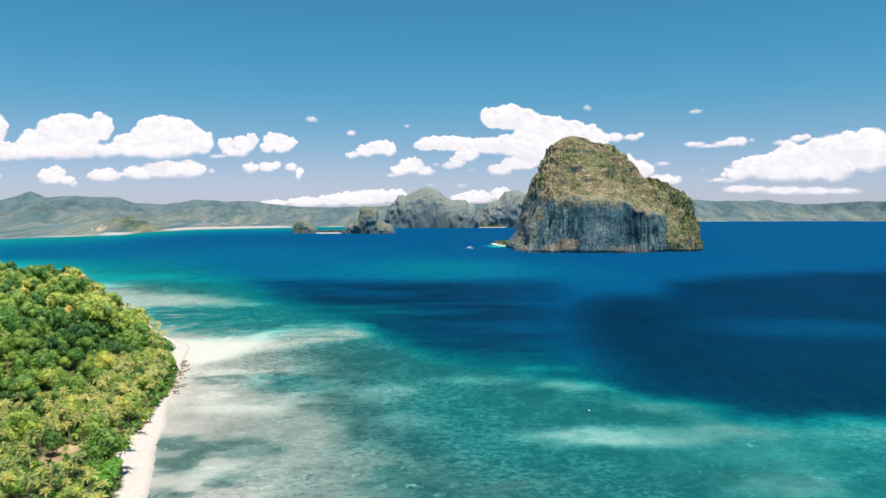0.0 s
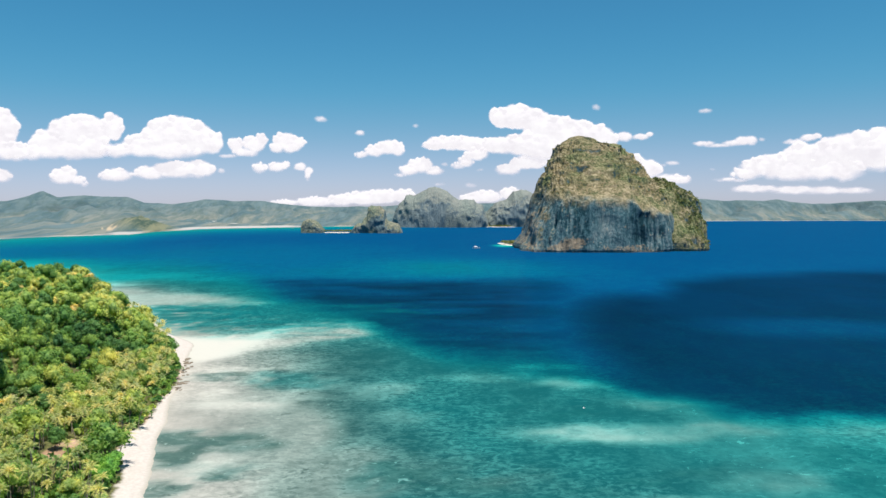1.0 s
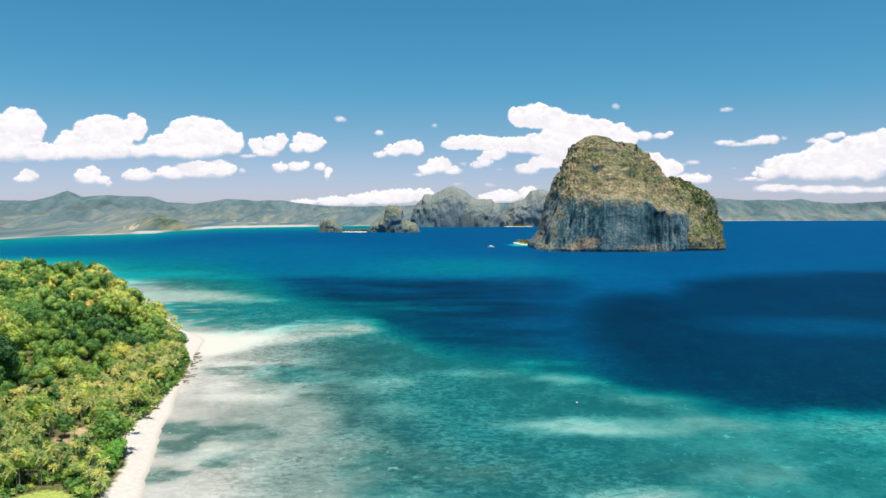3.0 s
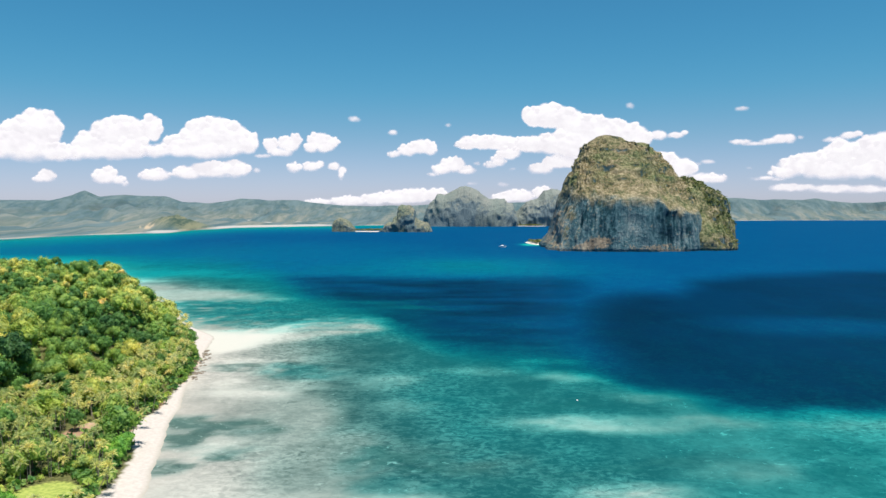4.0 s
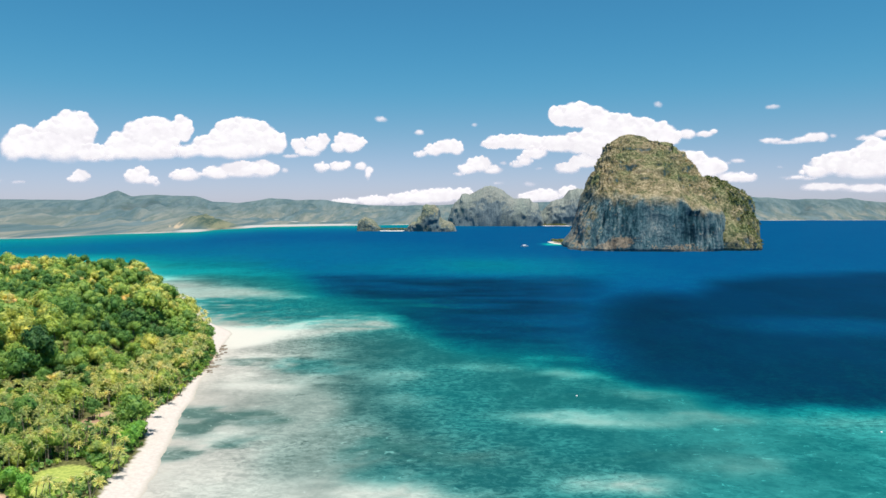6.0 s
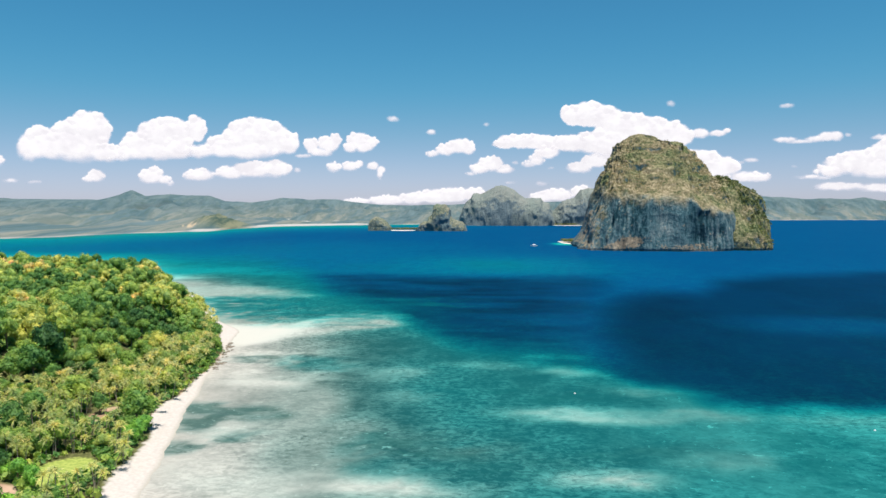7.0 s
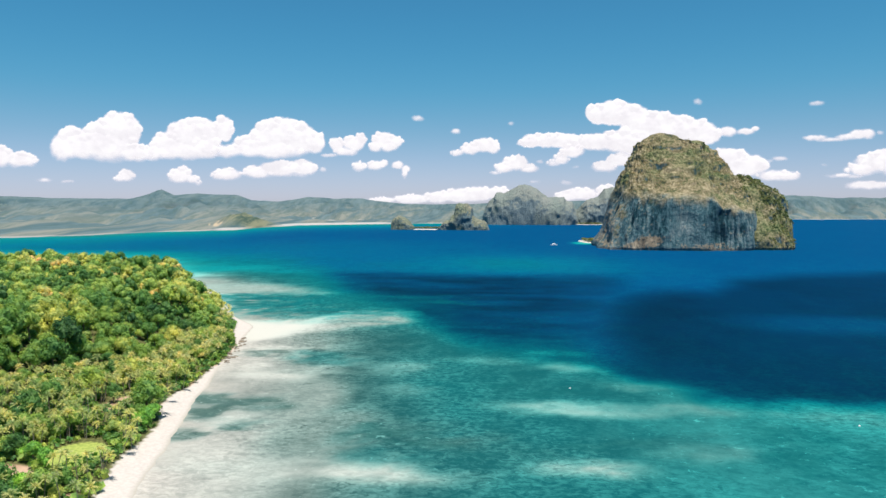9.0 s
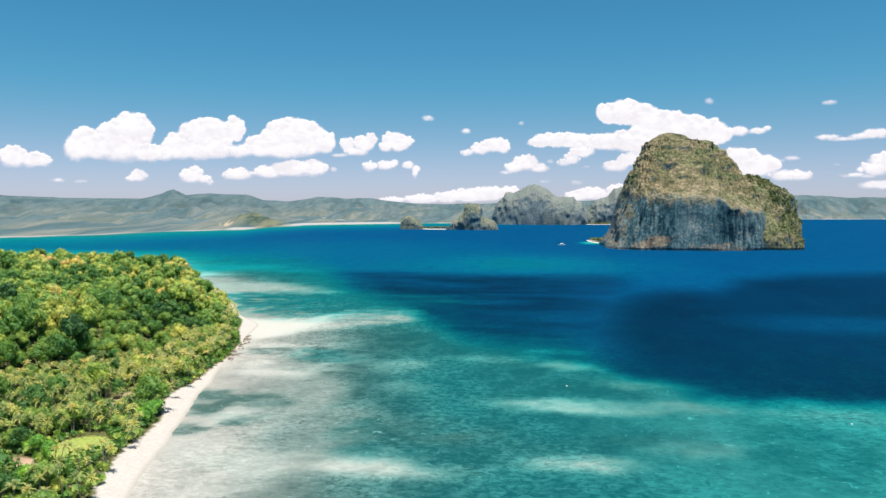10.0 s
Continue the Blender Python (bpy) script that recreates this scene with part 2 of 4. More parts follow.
def karst_material(name, far=0.0, veg_level=0.42, size=1.0):
    """Grey limestone with dark and pale streaks, ochre scars and scrub wherever it is not too steep."""
    n = Nodes(name)
    p, nz = n.place(), n.axis(n.normal(), 2)
    broad = n.noise(n.place((1, 1, 0.45)), 0.022 / size, 4, 0.6, 0.6)
    thin = n.noise(n.place((1, 1, 0.10)), 0.17 / size, 7, 0.7, 0.4)
    mott = n.noise(p, 0.05 / size, 5, 0.6)
    fine = n.noise(p, 0.22 / size, 5, 0.65)
    streak = n.math('ADD', n.math('MULTIPLY', thin, 0.42), n.math('ADD', n.math('MULTIPLY', broad, 0.34), n.math('MULTIPLY', fine, 0.24)))
    # shade of the cliff's hollows, painted in as darker streaks
    streak = n.math('SUBTRACT', streak, n.math('MULTIPLY', n.attr("hollow_shade"), n.spread(thin, 0.62, 0.40, 0.01, 0.11)))
    rock = n.ramp(streak, [(0.38, (0.012, 0.046, 0.060)), (0.46, (0.044, 0.104, 0.126)), (0.53, (0.106, 0.170, 0.184)), (0.63, (0.25, 0.290, 0.285))])
    rock = n.mix(n.spread(mott, 0.62, 0.76), rock, (0.16, 0.165, 0.12))
    scar = n.attr("scar")
    rock = n.mix(n.spread(n.math('ADD', scar, n.math('ADD', n.math('MULTIPLY', n.math('SUBTRACT', fine, 0.5), 3.0), n.math('MULTIPLY', n.math('SUBTRACT', mott, 0.5), 2.2))), 0.35, 0.95), rock, n.mix(n.spread(streak, 0.35, 0.62), (0.13, 0.105, 0.08), (0.36, 0.295, 0.215)))
    veg = n.ramp(n.math('ADD', n.math('MULTIPLY', fine, 0.6), n.math('MULTIPLY', mott, 0.4)),
                 [(0.36, (0.042, 0.066, 0.030)), (0.45, (0.140, 0.130, 0.070)), (0.53, (0.260, 0.212, 0.130)), (0.62, (0.37, 0.315, 0.205))])
    lush = n.attr("lush")
    veg = n.mix(lush, veg, n.ramp(fine, [(0.36, (0.028, 0.056, 0.026)), (0.5, (0.105, 0.135, 0.058)), (0.64, (0.24, 0.24, 0.125))]))
    cover = n.spread(n.math('ADD', nz, n.math('MULTIPLY', n.math('SUBTRACT', n.math('ADD', fine, mott), 1.0), 0.42)), veg_level - 0.1, veg_level + 0.12)
    cover = n.math('MULTIPLY', cover, n.spread(nz, 0.22, 0.42))
    if not far:
        cover = n.math('MAXIMUM', cover, n.spread(n.math('ADD', n.math('ADD', mott, n.math('MULTIPLY', fine, 0.4)), n.math('MULTIPLY', nz, 0.35)), 0.64, 0.80))
        cover = n.math('MAXIMUM', cover, n.math('MULTIPLY', n.spread(nz, 0.10, 0.34), n.spread(fine, 0.30, 0.40, 0.55, 1.0)))
        cover = n.math('MULTIPLY', cover, n.attr("green"))
        cover = n.math('MAXIMUM', cover, n.math('MULTIPLY', n.math('MULTIPLY', n.spread(nz, 0.38, 0.58), n.spread(fine, 0.45, 0.6)), 0.6))
    cover = n.math('MAXIMUM', cover, n.math('MULTIPLY', n.math('MULTIPLY', n.spread(lush, 0.3, 0.8), n.spread(fine, 0.36, 0.5)), n.attr("green")))
    col = n.mix(cover, rock, veg)
    tide = n.spread(n.axis(p, 2), 2.6, 0.8)
    col = n.mix(n.math('MULTIPLY', tide, 0.6), col, (0.17, 0.155, 0.13))
    # aerial haze over distant rock, mixed into its base colour
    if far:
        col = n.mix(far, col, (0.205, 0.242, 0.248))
    n.bump(n.math('ADD', streak, fine), 0.7, 4.0 * size)
    return n.done(col, 0.92, 0.12)


def mainland_material():
    n = Nodes("hazed_hills")
    p = n.place()
    a, b, c = n.noise(n.place((1.6, 0.12, 0.6)), 0.0065, 6, 0.64), n.noise(n.place((1.7, 0.14, 1.0)), 0.016, 6, 0.66), n.noise(n.place((1.7, 0.22, 1.0)), 0.04, 5, 0.66)
    # woods and dry slopes in blued, greyed tones: distance haze painted in
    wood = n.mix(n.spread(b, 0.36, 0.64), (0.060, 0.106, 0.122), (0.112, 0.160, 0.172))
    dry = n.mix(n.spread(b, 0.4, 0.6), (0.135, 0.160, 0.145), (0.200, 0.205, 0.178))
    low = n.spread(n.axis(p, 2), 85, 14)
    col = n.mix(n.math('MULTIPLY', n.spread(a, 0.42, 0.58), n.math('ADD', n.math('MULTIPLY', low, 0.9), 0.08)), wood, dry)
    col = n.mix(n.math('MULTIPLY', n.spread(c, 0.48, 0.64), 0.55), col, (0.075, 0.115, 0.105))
    col = n.mix(n.math('MULTIPLY', n.spread(n.math('SUBTRACT', n.axis(p, 2), n.math('MULTIPLY', n.attr("bay"), 4.0)), 2.2, 1.2), n.math('MAXIMUM', n.math('MULTIPLY', n.attr("bay"), 0.9), n.spread(a, 0.42, 0.60, 0.2, 0.7))), col, (0.40, 0.385, 0.365))
    col = n.mix(n.math('MULTIPLY', n.attr("knoll"), 0.92), col, n.mix(n.spread(n.math('ADD', n.math('MULTIPLY', b, 0.5), n.math('MULTIPLY', c, 0.5)), 0.43, 0.57), (0.052, 0.082, 0.062), (0.185, 0.185, 0.115)))
    col = n.mix(n.spread(n.attr("bluff"), 0.25, 0.7), col, (0.40, 0.32, 0.225))
    n.bump(n.math('ADD', b, c), 0.3, 8)
    return n.done(col, 0.95, 0.05)


def cloud_material():
    """Vapour of the sky's backdrop: a glow stands for the sunlight scattered inside it and leaves the sides almost as
    bright as the top.
    """
    n = Nodes("cloud_vapour")
    soft = n.noise(n.place(), 0.012, 5, 0.6)
    n.put(n.bsdf, "Base Color", (0.09, 0.09, 0.09, 1))
    n.put(n.bsdf, "Roughness", 1.0)
    n.put(n.bsdf, "Specular IOR Level", 0.0)
    # thin parts glow lavender: the clouds' shaded bases put into the emission
    n.put(n.bsdf, "Emission Color", n.mix(n.spread(n.attr("cover"), 0.35, 0.95), (0.72, 0.71, 0.80), n.mix(n.spread(soft, 0.3, 0.7), (0.85, 0.81, 0.85), (0.95, 0.92, 0.94))))
    n.put(n.bsdf, "Emission Strength", 0.77)
    clear = n.add("ShaderNodeBsdfTransparent")
    m2 = n.t.nodes.new("ShaderNodeMixShader")
    n.t.links.new(n.attr("cover"), m2.inputs[0])
    n.t.links.new(clear.outputs[0], m2.inputs[1])
    n.t.links.new(n.bsdf.outputs[0], m2.inputs[2])
    n.t.links.new(m2.outputs[0], n.out.inputs[0])
    return n.mat


def plain(name, color, rough=0.6):
    n = Nodes(name)
    s = n.noise(n.local(), 3, 4)
    return n.done(n.mix(n.spread(s, 0.3, 0.7), color, tuple(0.82 * q for q in color)), rough, 0.3)


FOREST = [(0.0, (0.050, 0.128, 0.045)), (0.25, (0.112, 0.240, 0.060)), (0.50, (0.275, 0.385, 0.096)), (0.75, (0.44, 0.46, 0.135)), (0.93, (0.62, 0.45, 0.18)), (1.0, (0.60, 0.37, 0.24))]
PALM = [(0.0, (0.23, 0.31, 0.10)), (0.4, (0.45, 0.49, 0.18)), (0.75, (0.63, 0.59, 0.27)), (1.0, (0.74, 0.66, 0.40))]
SCRUB = [(0.0, (0.07, 0.105, 0.045)), (0.35, (0.165, 0.16, 0.085)), (0.7, (0.27, 0.225, 0.135)), (1.0, (0.37, 0.31, 0.20))]
SEA = sea_material()
GROUND = ground_material()
LEAF = leaf_material("broad_leaves", FOREST, "chance", 1.14)
LUSH = leaf_material("almond_leaves", [(0.0, (0.15, 0.37, 0.07)), (0.6, (0.28, 0.52, 0.10)), (1.0, (0.46, 0.60, 0.14))])
LEAF_FAR = leaf_material("broad_leaves_massed", FOREST, "tint", 1.14)
FROND = leaf_material("palm_leaves", PALM)
FROND_FAR = leaf_material("palm_leaves_massed", PALM, "tint")
SCRUB_LEAF = leaf_material("scrub_leaves", SCRUB, "tint")
GREEN_SCRUB = leaf_material("green_scrub_leaves", [(0.0, (0.06, 0.105, 0.045)), (0.5, (0.17, 0.20, 0.085)), (1.0, (0.31, 0.31, 0.15))], "tint")
BARK = bark_material("tree_bark", (0.10, 0.075, 0.05), (0.22, 0.18, 0.13))
PALM_BARK = bark_material("palm_bark", (0.19, 0.16, 0.12), (0.33, 0.29, 0.23))
KARST = karst_material("island_limestone")
# both of these carry painted haze, the islets less of it
KARST_FAR = karst_material("hazed_far_limestone", 0.68, 0.30, 1.0)
KARST_MID = karst_material("hazed_islet_limestone", 0.30, 0.34, 0.9)
HILLS = mainland_material()
VAPOUR = cloud_material()
WHITE = plain("white_boat_paint", (0.80, 0.81, 0.80), 0.4)
BAMBOO = plain("bamboo", (0.48, 0.40, 0.26))
AWNING = plain("boat_awning", (0.80, 0.81, 0.82))
SHORE_SAND = plain("pale_sand", (0.74, 0.68, 0.59), 0.95)

# ---- the coast ----
COAST_Y = (-400, -40, 60, 138, 180, 218, 275, 305, 347, 375, 400, 418, 440, 556, 714, 1000)
COAST_X = (119, -15, -42.5, -63, -76.5, -88.5, -106, -115.5, -125, -136, -139, -146, -169, -239, -352, -561)
WIDTH_Y = (100, 145, 170, 190, 205, 222, 237, 252, 280, 320, 350, 390, 420, 440, 500, 560)
WIDTH = (8, 8.5, 10, 7, 6.5, 10, 9.5, 7, 3.5, 0.5, 0.5, 8, 11, 4, 6, 12)
FOOT_Y = (130, 180, 220, 262, 300, 420, 600)
FOOT = (150, 110, 68, 34, 17, 15, 10)
RISE_Y = (100, 250, 320, 430, 520, 620, 720, 900)
RISE = (15, 14, 14, 16.8, 18, 12.5, 3.5, 1)


def coast_x(y):
    y = np.asarray(y, float)
    return sum(np.interp(y + o, COAST_Y, COAST_X) for o in (-14, -7, 0, 7, 14)) / 5 + 1.6 * fbm(y / 22, 3.0, seed=5, octaves=3)


def inland(x, y):
    return 0.9 * (coast_x(y) - x)


def land_z(x, y):
    s = inland(x, y)
    z = np.where(s < 0, np.maximum(0.07 * s, -6.0), 0.13 * np.minimum(s, 13) + 0.02 * np.clip(s - 13, 0, 200))
    foot = np.interp(y, FOOT_Y, FOOT)
    hill = np.interp(y, RISE_Y, RISE) * (0.85 * step(foot, foot + np.interp(y, (300, 450), (42, 26)), s) + 0.15 * step(foot + 30, foot + 130, s))
    rough = fbm(np.asarray(x) / 45, np.asarray(y) / 45, seed=11) * 7.5 + fbm(np.asarray(x) / 19, np.asarray(y) / 19, seed=12) * 4.0
    return z + hill + rough * step(foot, foot + 40, s) + 0.15 * fbm(np.asarray(x) / 6, np.asarray(y) / 6, seed=3) * step(2, 12, s)


def spot(x, y, cx, cy, rx, ry, turn=0.0, soft=1.0):
    """1 in the middle of a slanted ellipse, falling off to 0 outside it."""
    c, s = math.cos(radians(turn)), math.sin(radians(turn))
    u, v = ((x - cx) * c + (y - cy) * s) / rx, (-(x - cx) * s + (y - cy) * c) / ry
    return 1 - step(1 - 0.6 * soft, 1 + 0.6 * soft, np.sqrt(u * u + v * v))


gx, gy = np.arange(-640, 0.1, 3.2), np.arange(-300, 861, 3.2)
GX, GY = np.meshgrid(gx, gy)
GX = GX + np.maximum(0, -GY)[...] * 0.4
GZ = land_z(GX, GY)
S = inland(GX, GY)
ground = new("ground", mesh_of("ground", np.stack([GX, GY, GZ], -1).reshape(-1, 3), grid_faces(len(gy), len(gx)), GROUND, True, {
    "inland": S.ravel(),
    "past_beach": (S - np.interp(GY, WIDTH_Y, WIDTH)).ravel(),
    "meadow": np.maximum(spot(GX, GY, -99, 167, 9, 12, 0), spot(GX, GY, -96, 150, 8, 6, 0)).ravel(),
    "bare": np.maximum.reduce([spot(GX, GY, -110, 147, 11, 9, 0), spot(GX, GY, -119, 224, 5.5, 12, 0), spot(GX, GY, -80, 136, 3, 4, 0), spot(GX, GY, -100, 231, 4, 6, 0), spot(GX, GY, -113, 298, 3, 14, 12), spot(GX, GY, -122, 338, 3, 14, 12), spot(GX, GY, -106, 262, 3, 8, 12)]).ravel()}))
tagged(ground, "white sand beach rising to a wooded headland", "ground", kind="structure")

# ---- the sea ----
SHORE_AZ = (-70, -40, -35, -29, -24, -22, -19, -12, -7, 0, 19.7, 28.8, 50)
SHORE_R = (1700, 1874, 1909, 2080, 2180, 2400, 2588, 2697, 2798, 3100, 3881, 4300, 4300)
# shoals, and sunlit gaps between cloud shadows painted as pale sand
SHOALS_AND_SUN = [  # x, y, half lengths, metres of water, share of sand
    (62, 250, 32, 10, 2.0, 0.66), (18, 332, 25, 10, 3.6, 0.36), (58, 319, 16, 12, 3.0, 0.5), (55, 353, 20, 8, 3.0, 0.4), (-25, 308, 14, 13, 2.4, 0.38), (-10, 268, 14, 10, 2.6, 0.36), (-82, 287, 15, 7, 0.35, 0.85),
    (134, 258, 19, 11, 3.2, 0.36), (156, 258, 21, 19, 3.6, 0.3), (58, 184, 19, 11, 0.9, 0.62), (-20, 172, 44, 12, 0.5, 0.76), (-27, 206, 22, 30, 1.0, 0.34), (-66, 185, 10, 9, 0.3, 0.78), (-56, 248, 19, 31, 0.8, 0.46), (92, 287, 17, 9, 3.2, 0.34), (95, 201, 17, 9, 3.2, 0.36), (100, 250, 27, 10, 3.0, 0.42)]
FAR_SAND = [(-246, 613, 66, 36, 1.0, 0.6), (-176, 591, 29, 15, 1.6, 0.5), (-345, 814, 53, 40, 6.0, 0.45), (-266, 785, 38, 20, 10.0, 0.3), (108, 1440, 26, 46, 2.6, 0.7), (-191, 516, 26, 12, 1.5, 0.4), (-247, 562, 20, 12, 0.1, 1.02), (-348, 722, 22, 16, 0.1, 1.02), (-330, 1150, 300, 300, 22.0, 0.2), (10, 920, 150, 170, 13.0, 0.25)]
WEED_BEDS = [(35, 279, 23, 12, 4.6, 0.03), (69, 210, 23, 7, 4.2, 0.08), (130, 206, 15, 20, 5.5, 0.04), (19, 197, 22, 13, 3.6, 0.06), (0, 214, 15, 9, 2.4, 0.14), (-81, 241, 15, 6, 1.3, 0.12), (-86, 223, 6, 7, 1.2, 0.06), (-65, 214, 8, 5, 1.4, 0.08), (-79, 199, 4, 4, 1.0, 0.12), (-108, 332, 10, 6, 0.8, 0.2), (-65, 330, 17, 10, 3.0, 0.1), (-150, 512, 62, 40, 4.2, 0.05), (-175, 556, 60, 14, 4.6, 0.04), (-95, 545, 60, 40, 6.0, 0.04)]
# the edge of the reef, where the bottom drops away, and the sandbar's middle line
EDGE_X = (-400, -330, -200, -130, -60, -20, 0, 30, 56, 81, 111, 131, 180, 260, 500)
EDGE_Y = (1000, 900, 690, 575, 505, 425, 392, 370, 354, 312, 282, 269, 275, 286, 310)
BAR_X = (-175, -150, -138, -122, -105, -85, -60, -46, -36)
BAR_Y = (404, 404, 405, 398, 434, 456, 466, 462, 450)
BAR_HALF = (30, 32, 36, 40, 50, 50, 44, 26, 6)


def graded(lo, hi, fine_lo, fine_hi, cell, grow=1.06):
    mid = list(np.arange(fine_lo, fine_hi + 0.1, cell))
    up, c = [], cell
    while (up[-1] if up else fine_hi) < hi:
        c *= grow
        up.append((up[-1] if up else fine_hi) + c)
    down, c = [], cell
    while (down[-1] if down else fine_lo) > lo:
        c *= grow
        down.append((down[-1] if down else fine_lo) - c)
    return np.array(down[::-1] + mid + up)


sx, sy = graded(-4600, 4600, -330, 380, 3.4), graded(-2500, 4700, 100, 560, 3.4, 1.045)
SX, SY = np.meshgrid(sx, sy)
WX = SX + 13 * fbm(SX / 55, SY / 55, seed=21) + 4 * fbm(SX / 14, SY / 14, seed=22)
WY = SY + 22 * fbm(SX / 60, SY / 70, seed=23) + 6 * fbm(SX / 12, SY / 16, seed=24)
off = -inland(SX + 0.4 * (WX - SX), SY)
wob = 12 * fbm(SX / 38, SY / 50, seed=41) + 5 * fbm(SX / 11, SY / 15, seed=42)
over = SY + wob - np.interp(SX, EDGE_X, EDGE_Y)
brink = np.interp(SX, (-200, -60, 40, 90), (150, 130, 75, 30))
deep = step(-0.6, 1.0, over / brink)
DEPTH = np.interp(off, (0, 8, 25, 45, 70, 100, 150), (0.1, 0.2, 0.4, 1.0, 2.6, 4.2, 5.2))
SAND = np.interp(off, (0, 6, 20, 35, 55, 80, 200), (0.74, 0.66, 0.52, 0.38, 0.20, 0.07, 0.08)) + 0.19 * step(50, 120, SX)
streaks = fbm(WX / 24, WY / 17, seed=51) + 0.5 * fbm(SX / 9, SY / 8, seed=52)
SAND = SAND + 0.40 * np.clip(streaks, -0.12, 1) * (1 - step(40, 110, off)) * step(3, 14, off)
broken = np.clip(0.95 + 0.6 * fbm(WX / 20, WY / 30, seed=28) + 0.7 * fbm(SX / 13, SY / 7, seed=29), 0.1, 1.2)
for cx, cy, rx, ry, depth, share in SHOALS_AND_SUN:
    w = np.clip(spot(SX + 0.5 * (WX - SX), SY + 0.45 * (WY - SY), cx, cy, rx * 0.95, ry * 0.9, 0, 1.0) * 0.95 * broken, 0, 1)
    DEPTH, SAND = DEPTH * (1 - w) + depth * w, SAND * (1 - w) + share * w
# the sandbar, bare at its root and deeper towards its tip
ub, vb = SX + 0.3 * (WX - SX), SY + 0.3 * (WY - SY)
thick = np.abs(vb - np.interp(ub, BAR_X, BAR_Y)) / np.interp(ub, BAR_X, BAR_HALF)
w = (1 - step(0.65, 1.25, thick)) * (1 - step(-52, -32, ub)) * step(-190, -170, ub) * np.clip(1 + step(-115, -90, ub) * (0.8 * fbm(SX / 34, SY / 13, seed=48) - 0.15), 0, 1)
DEPTH, SAND = DEPTH * (1 - w) + np.interp(ub, (-120, -95, -60, -36), (0.25, 0.5, 0.8, 1.8)) * w, SAND * (1 - w) + np.interp(ub, (-112, -96, -60), (1.0, 0.58, 0.48)) * w
deep = deep * (1 - w)
DEPTH, SAND = DEPTH * (1 - deep) + np.interp(over, (0, 120, 350, 900), (11, 18, 26, 32)) * deep, SAND * (1 - deep) + 0.06 * deep
SAZ, SR = np.degrees(np.arctan2(SX, SY)), np.hypot(SX, SY)
gap = np.interp(SAZ, SHORE_AZ, SHORE_R) - SR + 60 * fbm(SX / 200, SY / 200, seed=27)
w = (1 - step(200, 900, gap)) * (1 - step(-9, 4, SAZ)) * step(900, 1000, SY)
DEPTH, SAND = DEPTH * (1 - w) + np.interp(gap, (0, 250, 1000), (6.0, 15.0, 22.0)) * w, SAND * (1 - w) + 0.24 * w
for cx, cy, rx, ry, depth, share in FAR_SAND:
    bend = 0.35 if share > 1 else 0.7
    w = spot(SX + bend * (WX - SX), SY + bend * (WY - SY), cx, cy, rx, ry, 0, 0.9 if depth < 9 else 1.4) * (0.95 if depth < 9 else 0.7)
    DEPTH, SAND = DEPTH * (1 - w) + depth * w, SAND * (1 - w) + share * w
WEED = np.zeros_like(DEPTH)
for cx, cy, rx, ry, depth, share in WEED_BEDS:
    w = np.clip(spot(SX + 0.8 * (WX - SX), SY + 0.6 * (WY - SY), cx, cy, rx * 1.35, ry * 1.35, 0, 1.3) * (1 + 1.5 * fbm(SX / 8, SY / 7, seed=53)), 0, 1)
    WEED = np.maximum(WEED, w * (0.85 if rx < 16 else 0.45))
    DEPTH, SAND = DEPTH * (1 - w) + depth * w, SAND * (1 - 0.6 * w) + share * 0.6 * w
# painted cloud shadows: one under the big island, a narrower one before the sandbar
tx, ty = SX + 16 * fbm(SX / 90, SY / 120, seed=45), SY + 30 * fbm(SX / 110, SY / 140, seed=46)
wide_shade = step(-45, 40, tx - 66 - 0.13 * (SY - 383) - 0.22 * np.clip(SY - 540, 0, 200)) * step(-22, 12, over) * (1 - step(-70, 70, ty - np.interp(SX, (90, 190, 240, 330, 600), (640, 650, 770, 830, 900))))
wide_shade = wide_shade * (1 - 0.14 * step(150, 320, SX)) * (1 - 0.45 * spot(tx, ty, 250, 470, 70, 40, 0, 1.2))
band_shade = step(-45, 35, tx + 170 - 0.37 * (730 - SY)) * (1 - step(40, 110, tx - 0.05 * SY)) * step(-45, 30, over) * (1 - step(-50, 50, ty - 775))
band_shade = band_shade * 0.95 * (1 - 0.25 * step(40, 75, tx)) * np.clip(0.85 + 0.5 * fbm(SX / 60, SY / 26, seed=47), 0.4, 1.1)
CLOUD_SHADE = np.maximum(wide_shade, band_shade)
# extra depth under the painted shadow hides the bottom
DEPTH = DEPTH + 10 * CLOUD_SHADE
sea = new("water", mesh_of("water", np.stack([SX, SY, np.zeros_like(SX)], -1).reshape(-1, 3), grid_faces(len(sy), len(sx)), SEA, True, {"depth": DEPTH.ravel(), "sand": SAND.ravel(), "dark": CLOUD_SHADE.ravel(), "weed": WEED.ravel()}))
tagged(sea, "clear tropical sea, turquoise over reefs and deep blue beyond", "sea", kind="structure")

# ---- the far mainland ----
RIDGE_AZ = (-70, -44, -40.3, -36.9, -35.6, -31.5, -30.96, -30.42, -29.87, -29.32, -28.96, -28.41, -27.67, -26.72, -25.57, -24.01, -23.42, -22.83, -20.81, -19.58, -18.7, -17.49, -16.64, -14.51, -12.78, -11.04, -8.84, 17.2, 18.7, 19.2, 20.4, 21.3, 22.3, 23.0, 23.9, 24.8, 26.1, 27.0, 29.8, 40, 50)
RIDGE_Z = (120, 122, 120, 108, 103, 103, 116, 129, 145, 163, 148, 121, 127, 133, 127, 128, 112, 93, 85, 99, 116, 112, 106, 106, 89, 71, 68, 118, 117, 111, 102, 110, 107, 103, 113, 97, 84, 88, 103, 115, 100)
